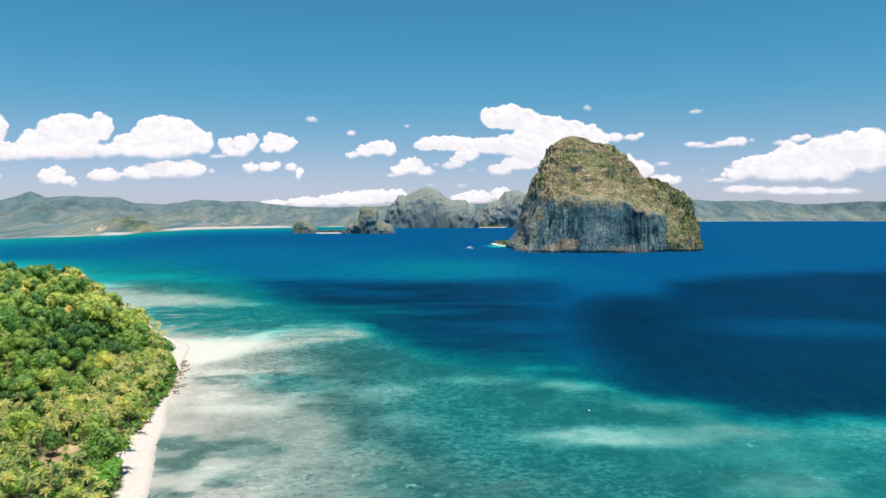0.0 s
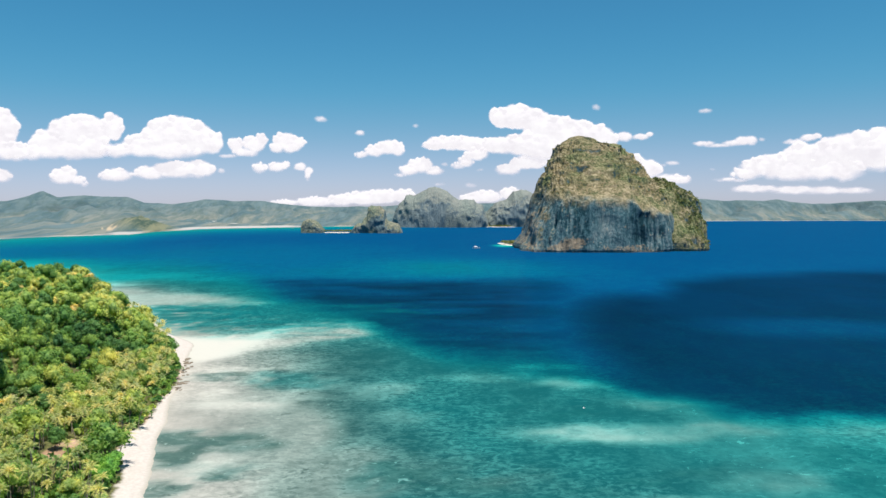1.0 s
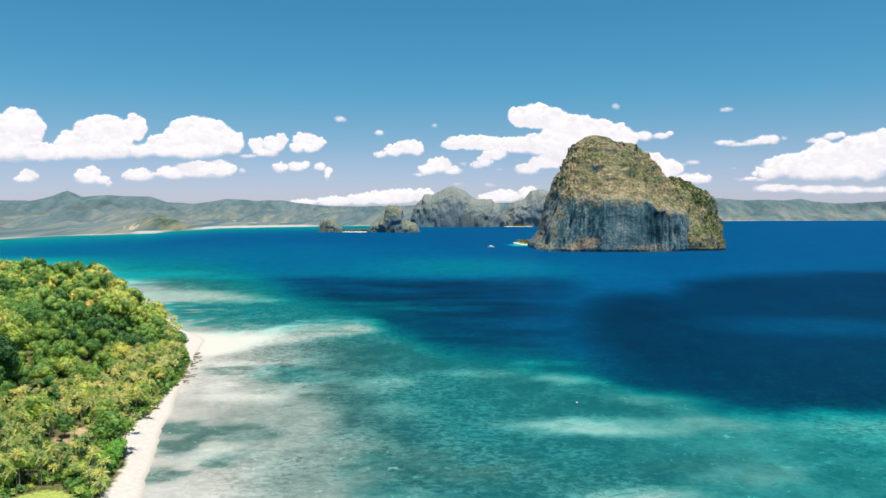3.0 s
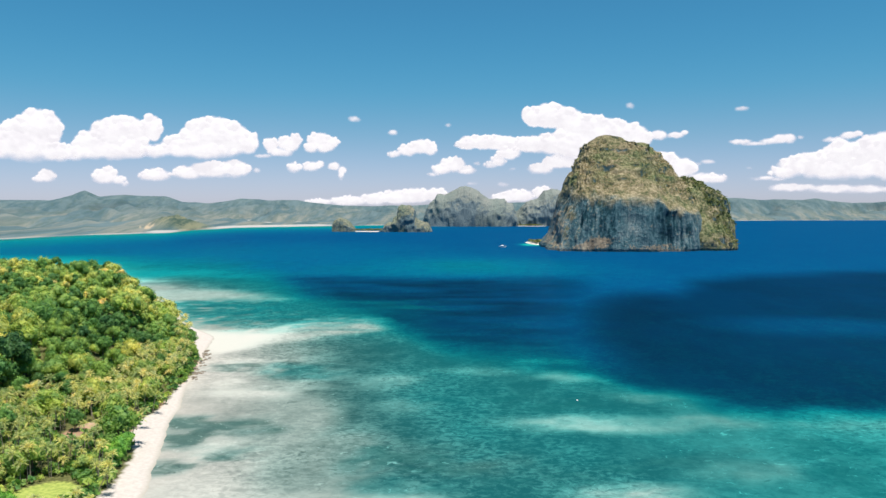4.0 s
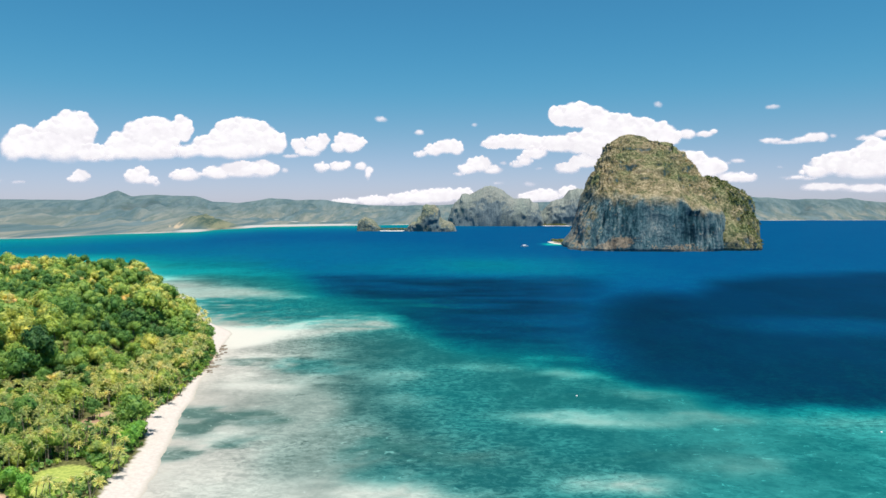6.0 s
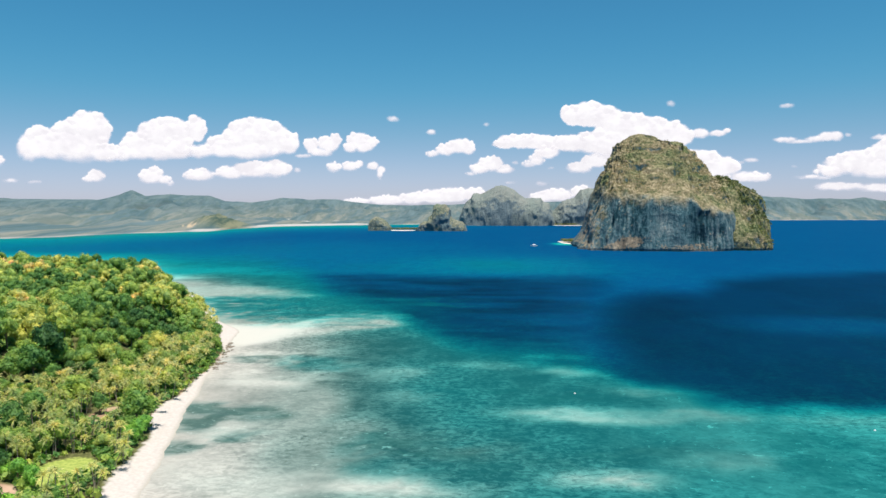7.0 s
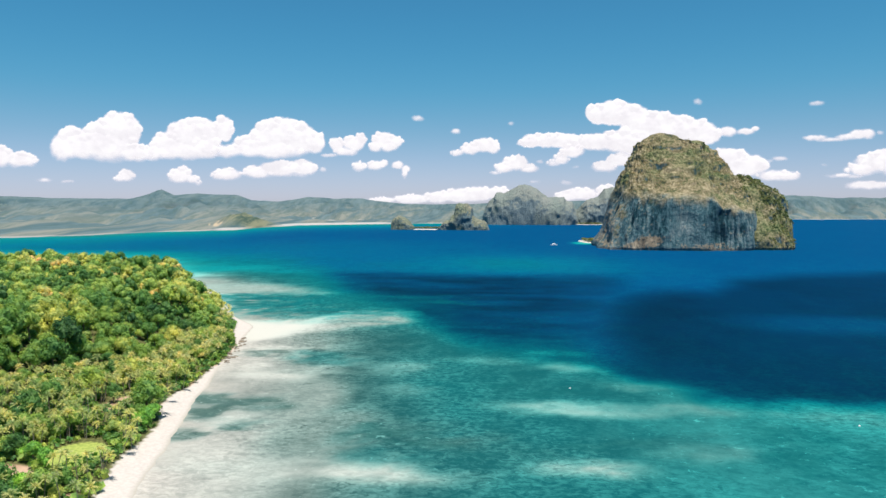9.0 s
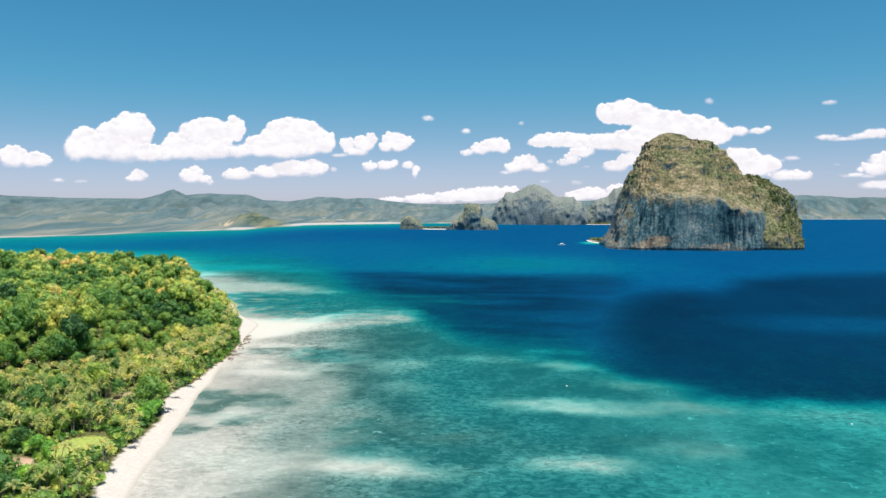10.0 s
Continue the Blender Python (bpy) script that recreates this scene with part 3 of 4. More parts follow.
az = np.radians(np.linspace(-66, 46, 520))
tt = np.concatenate([[-0.06, -0.02], np.linspace(0, 1.0, 120), [1.03, 1.07]])
AZ, TT = np.meshgrid(az, tt)
deg = np.degrees(AZ)
RS = np.interp(deg, SHORE_AZ, SHORE_R) + 25 * fbm(deg / 1.6, 1.0, seed=31)
RR = RS + (4560 - RS) * TT
MX, MY = RR * np.sin(AZ), RR * np.cos(AZ)
ridge = sum(np.interp(deg + o, RIDGE_AZ, RIDGE_Z) for o in (-0.07, 0, 0.07)) / 3 + 1.2 * fbm(deg / 0.8, 2.0, seed=33) + 1.2 * fbm(deg / 0.25, 2.0, seed=34)
folds = 1 - np.abs(fbm(MX / 230, MY / 330, seed=35, octaves=5)) * 2.2
near = 0.10 * step(0, 0.06, TT) + 0.38 * step(0.05, 0.75, TT) * (0.15 + 0.85 * folds) + 0.34 * step(0.3, 0.9, TT) * folds + 0.42 * step(0.05, 0.25, TT) * fbm(MX / 150, MY / 260, seed=38) + 0.07 * step(0.05, 0.2, TT) * (0.5 - np.abs(fbm(MX / 55, MY / 110, seed=39)))
near = np.minimum(near, 0.80)
MZ = ridge * (near * (1 - step(0.85, 1.0, TT)) + step(0.85, 1.0, TT) * (0.96 + 0.04 * folds)) * np.where(TT > 1, 0.6, 1)
MZ = MZ + (30 * np.exp(-np.abs((deg + 23.4) / 1.35) ** 2.8) + 17 * np.exp(-np.abs((deg + 21.6) / 1.6) ** 2.4)) * np.exp(-((RR - 2400) / 130) ** 2) * (0.85 + 0.8 * fbm(MX / 42, MY / 42, seed=36))
MZ = MZ + 20 * np.exp(-((deg - 22.4) / 0.9) ** 2 - ((RR - 4150) / 90) ** 2)
MZ = np.where(TT < 0, 40 * TT, MZ + step(0, 0.02, TT) * 1.5)
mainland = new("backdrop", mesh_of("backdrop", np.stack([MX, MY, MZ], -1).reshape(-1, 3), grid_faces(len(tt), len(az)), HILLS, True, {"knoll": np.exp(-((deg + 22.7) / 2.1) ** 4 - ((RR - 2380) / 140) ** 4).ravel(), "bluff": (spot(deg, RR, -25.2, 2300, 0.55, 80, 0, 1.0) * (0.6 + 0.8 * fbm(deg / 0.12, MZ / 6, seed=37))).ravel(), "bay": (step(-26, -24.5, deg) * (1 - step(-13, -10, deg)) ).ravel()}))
tagged(mainland, "distant green hills behind a low pale shore", "hills", kind="structure")


# ---- limestone islands ----
def leaf_clumps(points, normals, size, per, seed):
    """Many small leaf patches standing round each point; returns verts, faces and a tint for each vertex."""
    r = np.random.default_rng(seed)
    k = len(points)
    c = np.repeat(points, per, 0)
    sz = np.repeat(r.uniform(0.6, 1.3, k) * size, per)
    d = r.normal(size=(k * per, 3))
    d /= np.linalg.norm(d, axis=1, keepdims=True)
    d[:, 2] = np.abs(d[:, 2]) * 0.8 + 0.05
    c = c + d * sz[:, None] * 0.75 + np.repeat(normals, per, 0) * sz[:, None] * 0.3
    nrm = d + 0.55 * r.normal(size=d.shape)
    nrm /= np.linalg.norm(nrm, axis=1, keepdims=True)
    a = np.cross(nrm, r.normal(size=d.shape))
    a /= np.linalg.norm(a, axis=1, keepdims=True)
    b = np.cross(nrm, a)
    h = (sz * r.uniform(0.38, 0.62, k * per))[:, None]
    V = np.stack([c - a * h, c - b * h * 0.75 + nrm * h * 0.18, c + a * h, c + b * h * 0.75 + nrm * h * 0.18], 1).reshape(-1, 3)
    F = np.arange(len(V)).reshape(-1, 4)
    return V, F, np.repeat(r.uniform(0, 1, k), per * 4)


def rings(levels, count, steps, cliff_shear=0.0, seed=0, rough=1.0, hollows=()):
    """A steep body from rows of (z, left, right, front, back): a grid of rings from the water to the summit. Also returns how high each point lies over the cliff's foot line."""
    L = np.array(levels, float)
    zs = np.linspace(0, 1, steps) ** 0.9 * L[-1, 0]
    th = np.linspace(0, 2 * math.pi, count, endpoint=False)
    Z, TH = np.meshgrid(zs, th, indexing="ij")
    le, ri = np.interp(Z, L[:, 0], L[:, 1]), np.interp(Z, L[:, 0], L[:, 2])
    cs, sn = np.cos(TH), np.sin(TH)
    e = 2 / 4.0
    X = (le + ri) / 2 + (ri - le) / 2 * np.sign(cs) * np.abs(cs) ** e
    ze = Z + cliff_shear * (X - L[0, 1]) + (17 * fbm(X / 44, 0.7, 0.0, 4, seed + 12) if cliff_shear else 0)
    fr, ba = np.interp(ze, L[:, 0], L[:, 3]), np.interp(ze, L[:, 0], L[:, 4])
    fr = np.minimum(fr + 1.3 * np.maximum(ze - L[-1, 0], 0), ba - 8)
    k = np.sign(sn) * np.abs(sn) ** e
    Y = (fr + ba) / 2 + (ba - fr) / 2 * k
    slope = step(100, 145, ze)
    big = fbm(X / 46, Y / 46, Z / 90, 3, seed) * 9 + fbm(X / 15, Y / 15, Z / 45, 3, seed + 9) * 3.8
    flute = (1 - np.abs(fbm(TH * 11, 0.3, Z / 55, 4, seed + 4)) * 2) * 3.4 + (0.5 - np.abs(fbm(X / 21, Y / 60, Z / 110, 4, seed + 5)) * 2) * 5.0 * (1 - slope)
    humps = (0.5 - np.abs(fbm(X / 34, Y / 34, Z / 34, 3, seed + 15)) * 2) * 13 + (0.5 - np.abs(fbm(X / 13, Y / 13, Z / 13, 3, seed + 16)) * 2) * 4.0
    bushes = (0.6 - np.abs(fbm(X / 6.5, Y / 6.5, Z / 6.5, 2, seed + 18)) * 2) * 1.3
    big = big * (1 - 0.4 * slope) + 0.5 * (humps + bushes) * slope
    for cx, cz, rx, rz, into in hollows:
        big = big - into * spot(X, Z, cx, cz, rx, rz, 0, 0.8) * (sn < -0.2)
    out = (big + flute - 1.5 * step(4.0, 1.0, Z)) * rough * (0.35 + 0.65 * step(0, 12, L[-1, 0] - Z))
    X2, Y2 = X + cs * out, Y + sn * out
    Z2 = Z + (fbm(X / 16, Y / 16, Z / 16, 3, seed + 6) * 2.0 + 0.7 * (humps + bushes) * slope * step(0, 25, L[-1, 0] - Z)) * rough * step(3, 25, Z)
    V = np.stack([X2, Y2, np.where(Z <= 0, -3, Z2)], -1).reshape(-1, 3)
    F = grid_faces(steps, count, True)
    top = len(V)
    V = np.vstack([V, [[V[-count:, 0].mean(), V[-count:, 1].mean(), V[-count:, 2].mean() + 2]]])
    F = [tuple(f) for f in F.tolist()] + [((steps - 1) * count + i, (steps - 1) * count + (i + 1) % count, top) for i in range(count)]
    return V, F, np.append(ze.ravel(), 220)


def island_part(name, V, F, parent, material, scar=None, lush=None, label="", green=None, hollow_shade=None, near=1.0):
    zero = np.zeros(len(V))
    V = V * [near, near, 1.0]
    me = mesh_of(name, V, F, material, True, {"scar": zero if scar is None else scar, "lush": zero if lush is None else lush, "green": zero + 1 if green is None else green, "hollow_shade": zero if hollow_shade is None else hollow_shade})
    return part(name, me, parent, label)


def scrub_on(me, count, lowest, size, parent, seed, material, level=0.3, front=None):
    r = np.random.default_rng(seed)
    co, no = np.empty(len(me.vertices) * 3), np.empty(len(me.vertices) * 3)
    me.vertices.foreach_get("co", co)
    me.vertices.foreach_get("normal", no)
    co, no = co.reshape(-1, 3), no.reshape(-1, 3)
    ok = (no[:, 2] + 0.25 * fbm(co[:, 0] / 25, co[:, 1] / 25, co[:, 2] / 25, 3, seed) > level) & (co[:, 2] > lowest)
    if front is not None:
        ok &= co[:, 1] < front
    idx = np.flatnonzero(ok)
    idx = r.choice(idx, min(count, len(idx)), replace=False)
    V, F, tint = leaf_clumps(co[idx] + r.uniform(-1.5, 1.5, (len(idx), 3)) * [1, 1, 0.3], no[idx], size, 7, seed)
    patch = 0.5 + 0.9 * fbm(co[idx, 0] / 22, co[idx, 1] / 22, co[idx, 2] / 22, 3, seed + 2)
    tint = np.clip(0.5 * np.repeat(patch, 28) + 0.02 + 0.30 * tint, 0, 1)
    return part("shrub_cover", mesh_of("shrub_cover", V, F, material, False, {"tint": tint}), parent, "dry olive scrub clinging to the rock", kind="stuff")


ISLE_SCALE = 0.964
isle = tagged(new("limestone_island"), "towering grey limestone island with scrub-covered slopes above sheer cliffs", "island", "limestone islands")
V, F, ZE = rings([(0, 131, 408, 1276, 1550), (34, 150, 408, 1280, 1545), (85, 168, 404, 1286, 1535), (110, 177, 398, 1294, 1530), (124, 183, 390, 1316, 1525),
              (146, 194, 374, 1348, 1510), (158, 200, 364, 1364, 1505), (178, 210, 352, 1390, 1510), (188, 217, 337, 1402, 1506), (195, 224, 308, 1412, 1502), (204, 232, 290, 1424, 1496), (209, 240, 278, 1434, 1490), (212, 248, 266, 1440, 1484)],
             430, 180, 0.17, 41, 1.0, ((205, 66, 34, 46, 6), (346, 34, 27, 34, 9), (262, 40, 16, 36, 3)))
# painted shade, placed over the hollows in the cliff
hollow_shade = np.maximum.reduce([spot(V[:, 0], V[:, 2], 200, 76, 38, 46, 0, 0.8), spot(V[:, 0], V[:, 2], 352, 40, 36, 42, 0, 0.8), 0.5 * spot(V[:, 0], V[:, 2], 235, 60, 22, 40, 0, 1.0)])
scar = np.maximum(spot(V[:, 0], V[:, 2], 213, 13, 40, 9, 12, 0.8), 0.8 * spot(V[:, 0], V[:, 2], 320, 4, 50, 9, 0, 0.8)) * (V[:, 1] < 1400)
scar = np.maximum(scar, 0.6 * spot(V[:, 0], V[:, 2], 146, 40, 16, 56, 0))
lush = np.maximum(0.2 * spot(V[:, 0], V[:, 2], 256, 200, 20, 14, 0, 0.6), 0.6 * spot(V[:, 0], V[:, 2], 325, 140, 32, 22, -30))
lush = np.maximum(lush, np.clip(0.20 + 1.5 * fbm(V[:, 0] / 26, V[:, 1] / 26, V[:, 2] / 26, 3, 59), 0, 0.9) * step(108, 130, ZE))
green = np.maximum(0.85 * spot(V[:, 0], V[:, 2], 168, 48, 11, 44, 0, 1.0) * step(-0.1, 0.25, fbm(V[:, 0] / 9, V[:, 1] / 9, V[:, 2] / 12, 3, 62)), 0) + step(96, 122, ZE + 16 * fbm(V[:, 0] / 14, V[:, 1] / 14, V[:, 2] / 20, 3, 60))
green = np.clip(green, 0, 1)
massif = island_part("massif", V, F, isle, KARST, scar, lush, "sheer grey cliffs under a dry scrub-covered summit", green, hollow_shade, ISLE_SCALE)
V, F, ZE = rings([(0, 345, 475, 1318, 1500), (41, 350, 474, 1334, 1495), (77, 358, 464, 1354, 1490), (103, 370, 444, 1368, 1480), (120, 384, 422, 1395, 1460), (128, 395, 410, 1405, 1440)],
             280, 120, 0.0, 57, 1.35)
shoulder = island_part("shoulder", V, F, isle, KARST, 0.7 * spot(V[:, 0], V[:, 2], 420, 4, 40, 8), np.clip(0.55 + 0.9 * fbm(V[:, 0] / 18, V[:, 1] / 18, V[:, 2] / 18, 3, 58), 0, 1), "lower green shoulder of the island", near=ISLE_SCALE)
scrub_on(massif.data, 1500, 100, 1.4, massif, 71, SCRUB_LEAF, 0.36, 1390)
scrub_on(shoulder.data, 1500, 8, 2.2, shoulder, 72, GREEN_SCRUB, 0.24, 1400)


def ridge_island(name, crest, yc, deep, seed, rough=1.0, material=None, parent=None):
    """A steep-sided rock whose crest follows rows of (x, z)."""
    C = np.array(crest, float)
    xs = np.linspace(C[0, 0], C[-1, 0], 240)
    v = np.linspace(0, math.pi, 80)
    X, A = np.meshgrid(xs, v)
    Y0 = np.cos(A) * deep / 12
    T = np.interp(X, C[:, 0], C[:, 1]) + (3 * fbm(X / 18, 0.5, seed=seed) + 1.5 * fbm(X / 6, Y0, seed=seed)) * rough * step(0, 25, np.interp(X, C[:, 0], C[:, 1]))
    u = (X - C[0, 0]) / (C[-1, 0] - C[0, 0])
    wide = deep * np.sqrt(np.clip(1 - (2 * u - 1) ** 4, 0.02, 1))
    Y = yc - wide * np.sign(np.cos(A)) * np.abs(np.cos(A)) ** 0.8
    Z = T * np.sin(A) ** 0.62
    n1 = (0.45 - 1.6 * np.abs(fbm(X / 48, Y / 48, Z / 48, 4, seed))) * 10 * rough + fbm(X / 26, Y / 26, Z / 40, 4, seed + 3) * 5 * rough + fbm(X / 8, Y / 8, Z / 12, 3, seed + 5) * 1.6 * rough
    Y = Y - np.cos(A) * n1
    Z = np.maximum(Z + 0.28 * n1 * np.sin(A) * step(5, 30, Z), -2)
    V = np.stack([X + 0.4 * n1 * (2 * u - 1), Y, Z - 1.0], -1).reshape(-1, 3)
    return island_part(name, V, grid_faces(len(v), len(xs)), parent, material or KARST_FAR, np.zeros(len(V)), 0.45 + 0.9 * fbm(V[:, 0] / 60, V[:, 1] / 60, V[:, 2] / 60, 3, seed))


far_isle = tagged(new("limestone_island"), "distant jagged limestone island with a rounded summit", "island", "limestone islands")
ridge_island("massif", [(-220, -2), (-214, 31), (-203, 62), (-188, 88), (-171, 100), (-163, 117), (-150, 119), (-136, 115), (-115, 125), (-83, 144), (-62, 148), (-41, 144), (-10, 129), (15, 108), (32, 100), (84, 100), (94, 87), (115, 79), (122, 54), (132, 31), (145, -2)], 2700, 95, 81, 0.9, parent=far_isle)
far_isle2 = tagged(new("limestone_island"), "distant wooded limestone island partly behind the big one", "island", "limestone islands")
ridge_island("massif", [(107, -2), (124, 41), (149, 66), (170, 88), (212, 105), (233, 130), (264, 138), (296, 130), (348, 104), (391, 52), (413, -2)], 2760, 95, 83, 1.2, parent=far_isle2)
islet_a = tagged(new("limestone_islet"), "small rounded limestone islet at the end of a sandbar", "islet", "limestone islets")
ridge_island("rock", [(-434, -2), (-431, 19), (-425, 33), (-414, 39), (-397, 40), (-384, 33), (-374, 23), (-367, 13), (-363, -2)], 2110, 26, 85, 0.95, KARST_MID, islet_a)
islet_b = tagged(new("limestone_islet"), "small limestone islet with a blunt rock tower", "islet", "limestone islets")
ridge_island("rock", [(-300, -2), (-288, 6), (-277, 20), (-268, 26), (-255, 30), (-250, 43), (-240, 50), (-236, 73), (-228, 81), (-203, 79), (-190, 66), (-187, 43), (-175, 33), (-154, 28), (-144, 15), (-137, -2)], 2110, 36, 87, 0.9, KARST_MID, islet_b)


def low_bank(name, cx, cy, rx, ry, high, turn, seed, label):
    """A low sand bank with a rim of water-worn sand and scrub on top."""
    ob = tagged(new(name), label, "sandbar")
    th, rr = np.linspace(0, 2 * math.pi, 64, endpoint=False), np.linspace(1, 0, 12)
    Rr, TH = np.meshgrid(rr, th, indexing="ij")
    w = 1 + 0.18 * fbm(np.cos(TH) * 1.5 + 9, np.sin(TH) * 1.5, seed=seed)
    px, py = rx * Rr * w * np.cos(TH), ry * Rr * w * np.sin(TH)
    c, s = math.cos(radians(turn)), math.sin(radians(turn))
    V = np.stack([cx + px * c - py * s, cy + px * s + py * c, -0.4 + high * (1 - Rr ** 2)], -1).reshape(-1, 3)
    part("sand", mesh_of("sand", V, grid_faces(12, 64, True), SHORE_SAND, True), ob)
    r = np.random.default_rng(seed)
    a, q = r.uniform(0, 2 * math.pi, 160), np.sqrt(r.uniform(0, 0.42, 160))
    px, py = rx * q * np.cos(a), ry * q * np.sin(a)
    P = np.stack([cx + px * c - py * s, cy + px * s + py * c, np.full(160, high + 0.6)], -1)
    V, F, tint = leaf_clumps(P, np.tile([0, 0, 1.0], (160, 1)), 3.4, 9, seed)
    part("shrub_cover", mesh_of("shrub_cover", V, F, GREEN_SCRUB, False, {"tint": 0.3 + 0.7 * tint}), ob, kind="stuff")


low_bank("sandbar", -326, 2108, 72, 14, 3.6, 0, 91, "low pale sandbar with scrub linking two islets")
low_bank("sandbar", 172, 2662, 66, 14, 2.6, 0, 93, "narrow pale beach at the foot of a distant limestone island")
low_bank("sandbar", 121, 1490, 20, 62, 3.0, 8, 92, "low pale sand spit with scrub beside the limestone island")


# ---- clouds ----
CLOUD_R = 4790.0

FAIR, BIG, TINY, LOW = "puffy white fair-weather cloud with a flat base", "large billowing white cumulus cloud with a flat base", "tiny wisp of thin white cloud", "low bank of white cloud above the hills"


def cloud(azimuth, base, lobes, label=FAIR, thin=0.0):
    """Billows of (metres along, height, half width, half height) round an azimuth: crisp rounded tops over a base that thins away."""
    L = np.array(lobes, float)
    seed = int(abs(azimuth * 100)) + len(lobes)
    r = np.random.default_rng(seed)
    tallest = L[:, 3].max()
    small = min(1.0, tallest / 70)
    knobs = [(u + 0.82 * a * math.cos(w), z + 0.82 * b * math.sin(w), h * min(a, 1.3 * b), h * b) for u, z, a, b in L for w, h in zip(r.uniform(-0.1, 3.24, 6), r.uniform(0.22, 0.36, 6))]
    if tallest > 35:
        L = np.vstack([L, np.array(knobs)])
    cell = 5.6
    us = np.arange((L[:, 0] - L[:, 2]).min() - 50, (L[:, 0] + L[:, 2]).max() + 50, cell)
    zs = np.arange(min(base, (L[:, 1] - L[:, 3]).min()) - 30, (L[:, 1] + L[:, 3]).max() + 45, cell)
    U, Z = np.meshgrid(us, zs)
    wu = U + small * 10 * fbm(U / 60, Z / 60, seed * 0.37, 3, seed) + (2 + 5 * small) * fbm(U / 20, Z / 18, seed * 0.11, 3, seed + 50)
    wz = Z + small * 9 * fbm(U / 60 + 40, Z / 60, seed * 0.53, 3, seed + 1) + (2 + 5 * small) * fbm(U / 20 + 9, Z / 18, seed * 0.17, 3, seed + 51)
    Q = np.clip(np.stack([1 - ((wu - u) / (1.03 * a)) ** 2 - ((wz - z) / (1.03 * b)) ** 2 for u, z, a, b in L]), -3, 1)
    field = np.log(np.exp(9 * Q).sum(0)) / 9
    low = 1 - step(-0.2, 0.85, (Z - base) / max(60.0, np.ptp(zs) * 0.5))
    field = field + (0.10 + 0.30 * low + 0.5 * (1 - small)) * fbm(U / (60 * small + 18), Z / (36 * small + 10), seed * 0.9, 4, seed + 12)
    field = field - 1.2 * (1 - step(-0.40 * tallest - 8, 0.35 * tallest + 8, Z - base + 0.40 * tallest * fbm(U / 75, 1.0, seed * 0.4, 3, seed + 9))) - thin
    body = np.clip(field, 0, 1.2)
    puffs = 1 - np.abs(fbm(U / 80, Z / 70, seed * 0.31, 2, seed + 7)) * 1.6
    deep = np.sqrt(body * (0.75 + 0.25 * puffs) + 0.02) * tallest * 0.5
    dens = step(0, 1, body / (0.36 + 1.05 * low + 0.5 * (1 - small))) * (1 - thin * 0.8)
    aa = radians(azimuth) + U / CLOUD_R
    V = np.vstack([np.stack([(CLOUD_R + k * deep) * np.sin(aa), (CLOUD_R + k * deep) * np.cos(aa), Z], -1).reshape(-1, 3) for k in (-1.0, 0.7)])
    keep = body.ravel() > 0
    Fg = grid_faces(len(zs), len(us))
    Fg = Fg[keep[Fg].any(1)]
    F = np.vstack([Fg, Fg[:, ::-1] + U.size])
    used = np.unique(F)
    back = np.zeros(len(V), int)
    back[used] = np.arange(len(used))
    ob = new("cloud", mesh_of("cloud", V[used], back[F], VAPOUR, True, {"cover": np.tile(dens.ravel(), 2)[used]}))
    return tagged(ob, label, "cloud", "clouds over the bay")


cloud(-35.72, 306, [(0, 391, 70, 85), (77, 410, 124, 108), (189, 433, 107, 109), (292, 522, 98, 101), (352, 518, 76, 91), (245, 416, 172, 110), (384, 375, 112, 59)], BIG)
cloud(-26.55, 325, [(0, 522, 127, 85), (141, 538, 62, 79), (-85, 499, 119, 88), (-195, 438, 92, 74), (-119, 397, 186, 74), (-288, 375, 96, 56), (39, 421, 96, 75)], BIG)
cloud(-20.32, 345, [(0, 525, 130, 102), (-102, 487, 115, 112), (102, 481, 111, 106), (192, 458, 66, 75), (-221, 425, 133, 77), (-343, 394, 111, 55), (-70, 411, 203, 70)], BIG)
cloud(-20.78, 220, [(0, 291, 153, 57), (138, 300, 104, 57), (-136, 268, 101, 49), (-318, 252, 98, 49), (-383, 244, 45, 34)], FAIR)
cloud(-28.02, 187, [(0, 241, 75, 54), (17, 289, 25, 20), (72, 222, 44, 31), (109, 198, 25, 21)], FAIR)
cloud(-31.63, 194, [(0, 243, 47, 39), (-44, 223, 35, 23)], FAIR)
cloud(-16.39, 371, [(0, 453, 49, 50), (107, 459, 78, 50), (153, 488, 43, 43), (-54, 384, 63, 14), (53, 411, 85, 32)], FAIR)
cloud(-12.75, 396, [(0, 490, 72, 54), (80, 477, 47, 36), (-55, 443, 47, 40), (36, 447, 65, 44)], FAIR)
cloud(-14.71, 264, [(0, 311, 50, 40), (108, 319, 58, 36), (162, 334, 33, 25)], FAIR, 0.05)
cloud(-11.68, 225, [(0, 324, 44, 29), (54, 298, 29, 29), (47, 262, 22, 29)], FAIR, 0.05)
cloud(-10.13, 598, [(0, 627, 58, 29)], TINY, 0.30)
cloud(-7.15, 516, [(0, 542, 37, 22)], TINY, 0.10)
cloud(-4.86, 384, [(0, 447, 74, 55), (55, 436, 44, 51), (-92, 425, 74, 44), (-177, 403, 52, 26)], FAIR)
cloud(-2.43, 259, [(0, 337, 89, 51), (-74, 304, 67, 44), (92, 300, 66, 33), (-129, 274, 44, 18)], FAIR)
